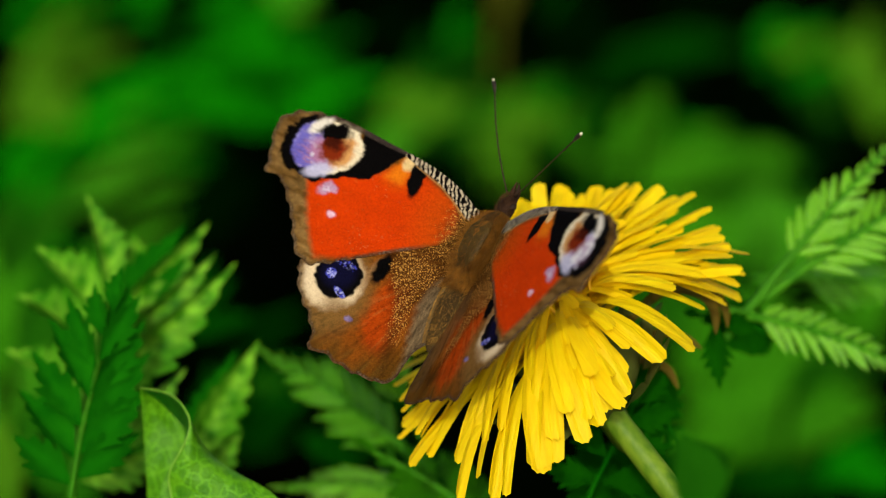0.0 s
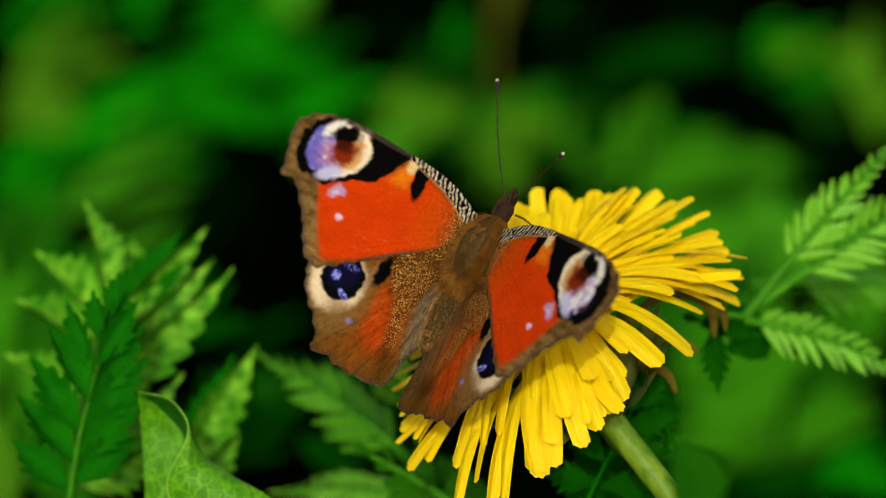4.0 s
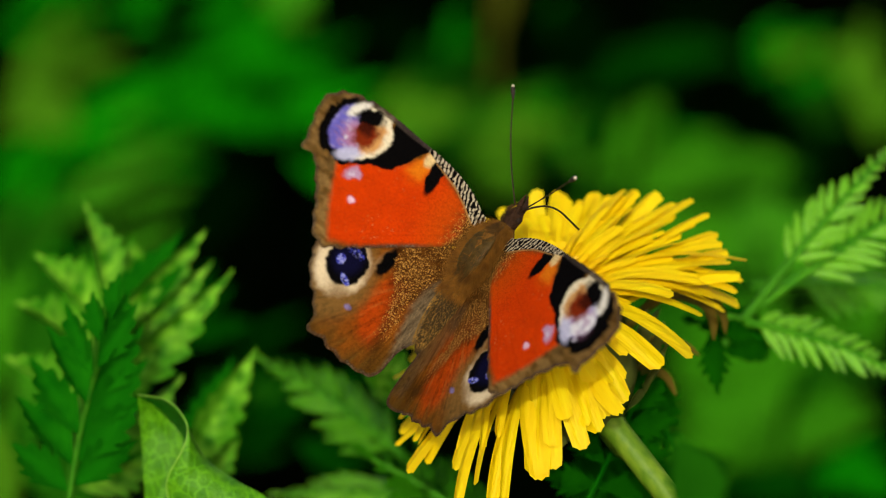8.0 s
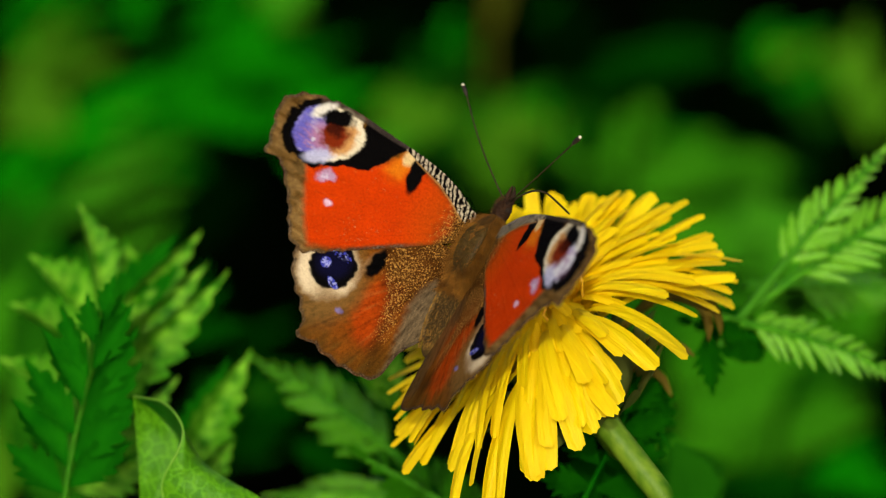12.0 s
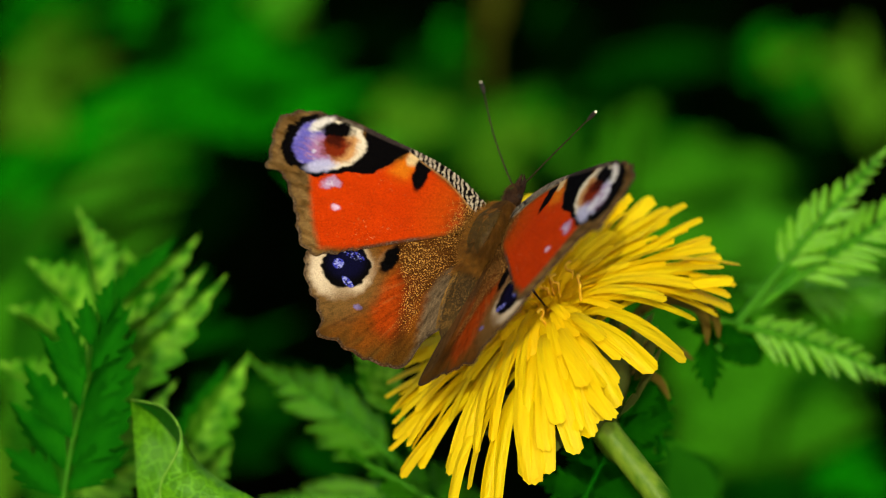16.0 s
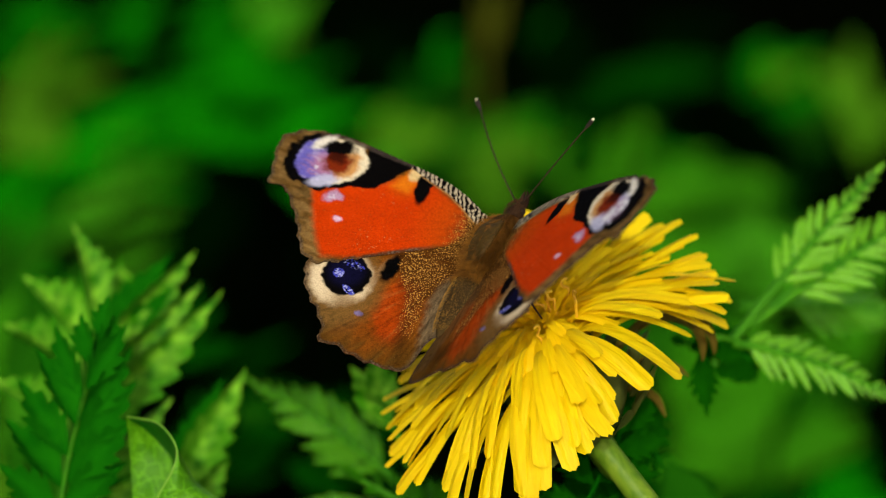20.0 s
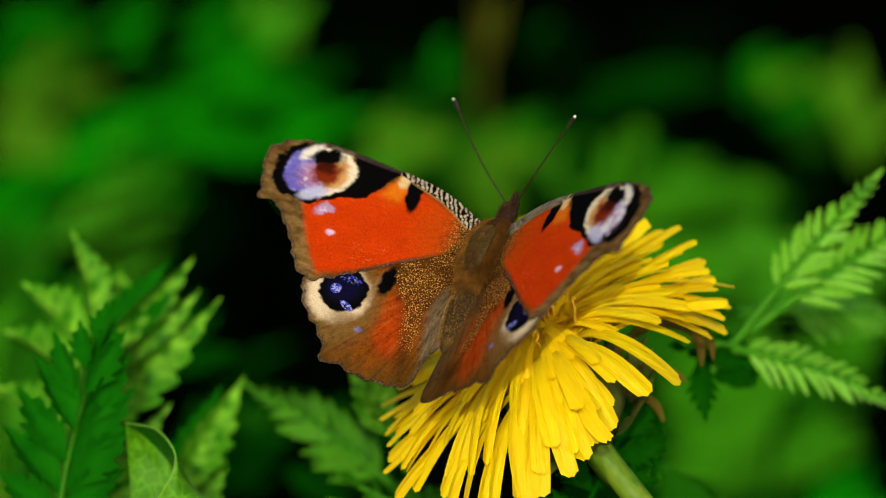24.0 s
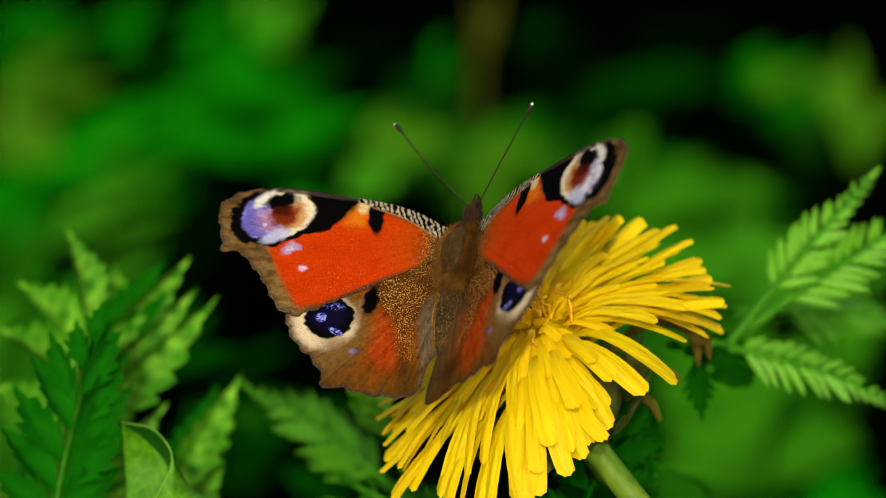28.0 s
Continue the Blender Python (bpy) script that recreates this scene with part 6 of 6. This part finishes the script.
    walk(hindwing_b, [
        (0.0, hinge(1, 24.6, 4.0, 1)), (0.5, hinge(1, 24.2, 3.9, 1)), (1.0, hinge(1, 24.2, 4.4, 1)), (1.5, hinge(1, 24.5, 4.3, 1)),
        (2.0, hinge(1, 25.8, 4.5, 1)), (2.5, hinge(1, 29.9, 5.5, 1)), (3.0, hinge(1, 22.3, 4.4, 1)), (3.5, hinge(1, 18.3, 3.2, 1)),
        (5.5, hinge(1, 30.0, 5.7, 1)), (6.0, hinge(1, 29.8, 5.6, 1)), (6.5, hinge(1, 29.8, 5.3, 1)), (7.0, hinge(1, 22.7, 4.5, 1)),
        (7.5, hinge(1, 23.1, 4.2, 1)), (8.0, hinge(1, 22.5, 4.0, 1)), (8.5, hinge(1, 23.4, 4.2, 1)), (9.0, hinge(1, 23.0, 4.0, 1)),
        (9.5, hinge(1, 22.1, 4.3, 1)), (10.0, hinge(1, 29.3, 7.2, 1)), (10.5, hinge(1, 27.0, 7.3, 1)), (11.0, hinge(1, 21.1, 5.4, 1)),
        (11.5, hinge(1, 20.8, 4.6, 1)), (12.0, hinge(1, 28.0, 4.5, 1)), (12.5, hinge(1, 29.9, 5.4, 1)), (14.5, hinge(1, 26.9, 3.2, 1)),
        (15.0, hinge(1, 25.1, 2.1, 1)), (15.5, hinge(1, 19.5, 0.6, 1)), (16.0, hinge(1, 25.4, 1.2, 1)), (16.5, hinge(1, 28.3, 1.7, 1)),
        (17.0, hinge(1, 27.4, 1.4, 1)), (17.5, hinge(1, 24.2, 1.1, 1)), (18.0, hinge(1, 23.1, 0.6, 1)), (18.5, hinge(1, 21.1, 0.5, 1)),
        (19.0, hinge(1, 20.0, -0.3, 1)), (19.5, hinge(1, 21.0, -0.6, 1)), (20.0, hinge(1, 20.7, -0.8, 1)), (20.5, hinge(1, 21.3, -0.2, 1)),
        (21.0, hinge(1, 21.3, 0.2, 1)), (21.5, hinge(1, 21.7, 0.4, 1)), (23.5, hinge(1, 21.7, 0.8, 1)), (24.0, hinge(1, 21.0, 0.3, 1)),
        (24.5, hinge(1, 18.0, 0.2, 1)), (25.0, hinge(1, 19.4, 0.6, 1)), (25.5, hinge(1, 18.9, 0.3, 1)), (26.0, hinge(1, 18.7, -0.8, 1)),
        (26.5, hinge(1, 17.0, 0.0, 1)), (27.0, hinge(1, 20.7, -1.3, 1)), (27.5, hinge(1, 18.3, -2.2, 1)), (28.0, hinge(1, 16.8, -1.2, 1)),
    ])
    walk(antenna_a, [
        (0.0, feeler(-1, 14.3, 33.3)), (0.5, feeler(-1, 12.4, 33.5)), (1.0, feeler(-1, 12.4, 33.7)), (1.5, feeler(-1, 12.8, 33.2)), (2.0, feeler(-1, 15.3, 35.5)),
        (2.5, feeler(-1, 10.9, 35.8)), (3.0, feeler(-1, 7.0, 35.1)), (3.5, feeler(-1, 7.4, 34.6)), (5.5, feeler(-1, 15.9, 38.2)), (6.0, feeler(-1, 13.5, 37.6)),
        (6.5, feeler(-1, 11.6, 38.7)), (7.0, feeler(-1, 4.2, 39.6)), (7.5, feeler(-1, 6.4, 40.9)), (8.0, feeler(-1, 6.6, 40.4)), (8.5, feeler(-1, 7.6, 43.8)),
        (9.0, feeler(-1, 9.0, 43.7)), (9.5, feeler(-1, 9.7, 42.5)), (10.0, feeler(-1, 11.8, 39.3)), (10.5, feeler(-1, 9.9, 39.5)), (11.0, feeler(-1, -50.1, 31.7)),
        (11.5, feeler(-1, -16.8, 33.4)), (12.0, feeler(-1, 22.2, 44.0)), (12.5, feeler(-1, 23.3, 38.0)), (14.5, feeler(-1, 23.5, 38.2)), (15.0, feeler(-1, 25.2, 38.8)),
        (15.5, feeler(-1, 22.3, 37.2)), (16.0, feeler(-1, 20.3, 35.9)), (16.5, feeler(-1, 24.5, 35.8)), (17.0, feeler(-1, 22.5, 36.3)), (17.5, feeler(-1, 22.5, 36.3)),
        (18.0, feeler(-1, 24.5, 35.5)), (18.5, feeler(-1, 26.2, 37.0)), (19.0, feeler(-1, 27.5, 36.6)), (19.5, feeler(-1, 30.1, 38.1)), (20.0, feeler(-1, 28.8, 38.7)),
        (20.5, feeler(-1, 28.5, 38.0)), (21.0, feeler(-1, 28.2, 38.0)), (21.5, feeler(-1, 26.7, 38.7)), (23.5, feeler(-1, 30.4, 39.5)), (24.0, feeler(-1, 31.4, 39.3)),
        (24.5, feeler(-1, 30.0, 39.4)), (25.0, feeler(-1, 29.8, 40.0)), (25.5, feeler(-1, 29.6, 40.7)), (26.0, feeler(-1, 29.2, 41.5)), (26.5, feeler(-1, 32.7, 47.3)),
        (27.0, feeler(-1, 35.9, 43.4)), (27.5, feeler(-1, 30.8, 41.6)), (28.0, feeler(-1, 31.4, 40.3)),
    ])
    walk(antenna_b, [
        (0.0, feeler(1, 26.5, -54.6)), (0.5, feeler(1, 29.2, -55.7)), (1.0, feeler(1, 27.8, -54.1)), (1.5, feeler(1, 27.4, -54.6)), (2.0, feeler(1, 32.8, -56.4)),
        (2.5, feeler(1, 30.8, -55.5)), (3.0, feeler(1, 31.3, -57.6)), (3.5, feeler(1, 32.0, -56.8)), (5.5, feeler(1, 33.3, -55.1)), (6.0, feeler(1, 31.2, -54.4)),
        (6.5, feeler(1, 33.3, -55.7)), (7.0, feeler(1, 35.7, -56.6)), (7.5, feeler(1, 36.7, -56.4)), (8.0, feeler(1, 35.4, -55.6)), (8.5, feeler(1, 39.4, -53.8)),
        (9.0, feeler(1, 38.7, -54.0)), (9.5, feeler(1, 36.3, -56.6)), (10.0, feeler(1, 30.2, -60.4)), (10.5, feeler(1, 23.7, -58.7)), (11.0, feeler(1, -8.3, -74.9)),
        (11.5, feeler(1, 19.6, -58.0)), (12.0, feeler(1, 23.1, -49.0)), (12.5, feeler(1, 20.5, -54.3)), (14.5, feeler(1, 25.4, -53.6)), (15.0, feeler(1, 27.8, -53.7)),
        (15.5, feeler(1, 25.8, -55.7)), (16.0, feeler(1, 22.8, -56.8)), (16.5, feeler(1, 22.0, -57.5)), (17.0, feeler(1, 23.9, -56.8)), (17.5, feeler(1, 24.4, -56.4)),
        (18.0, feeler(1, 25.6, -55.8)), (18.5, feeler(1, 28.1, -56.1)), (19.0, feeler(1, 29.1, -56.2)), (19.5, feeler(1, 30.2, -58.4)), (20.0, feeler(1, 29.4, -58.3)),
        (20.5, feeler(1, 27.5, -57.6)), (21.0, feeler(1, 28.7, -57.5)), (21.5, feeler(1, 29.3, -55.6)), (23.5, feeler(1, 31.4, -55.6)), (24.0, feeler(1, 31.1, -55.6)),
        (24.5, feeler(1, 31.3, -54.1)), (25.0, feeler(1, 31.5, -56.9)), (25.5, feeler(1, 32.7, -55.5)), (26.0, feeler(1, 31.4, -58.8)), (26.5, feeler(1, 31.5, -56.4)),
        (27.0, feeler(1, 29.2, -59.6)), (27.5, feeler(1, 27.7, -62.7)), (28.0, feeler(1, 25.4, -59.1)),
    ])
    walk(proboscis, [(0.0, tuck(165)), (1.0, tuck(165)), (1.5, tuck(80)), (2.0, tuck(0)), (2.5, tuck(70)), (3.5, tuck(120)), (5.5, tuck(5)), (6.5, tuck(0)), (12.0, tuck(0)), (12.5, tuck(40)), (13.5, tuck(60)), (14.5, tuck(30)), (15.0, tuck(10)), (15.5, tuck(80)), (16.0, tuck(165)), (28.0, tuck(165))])


motions()
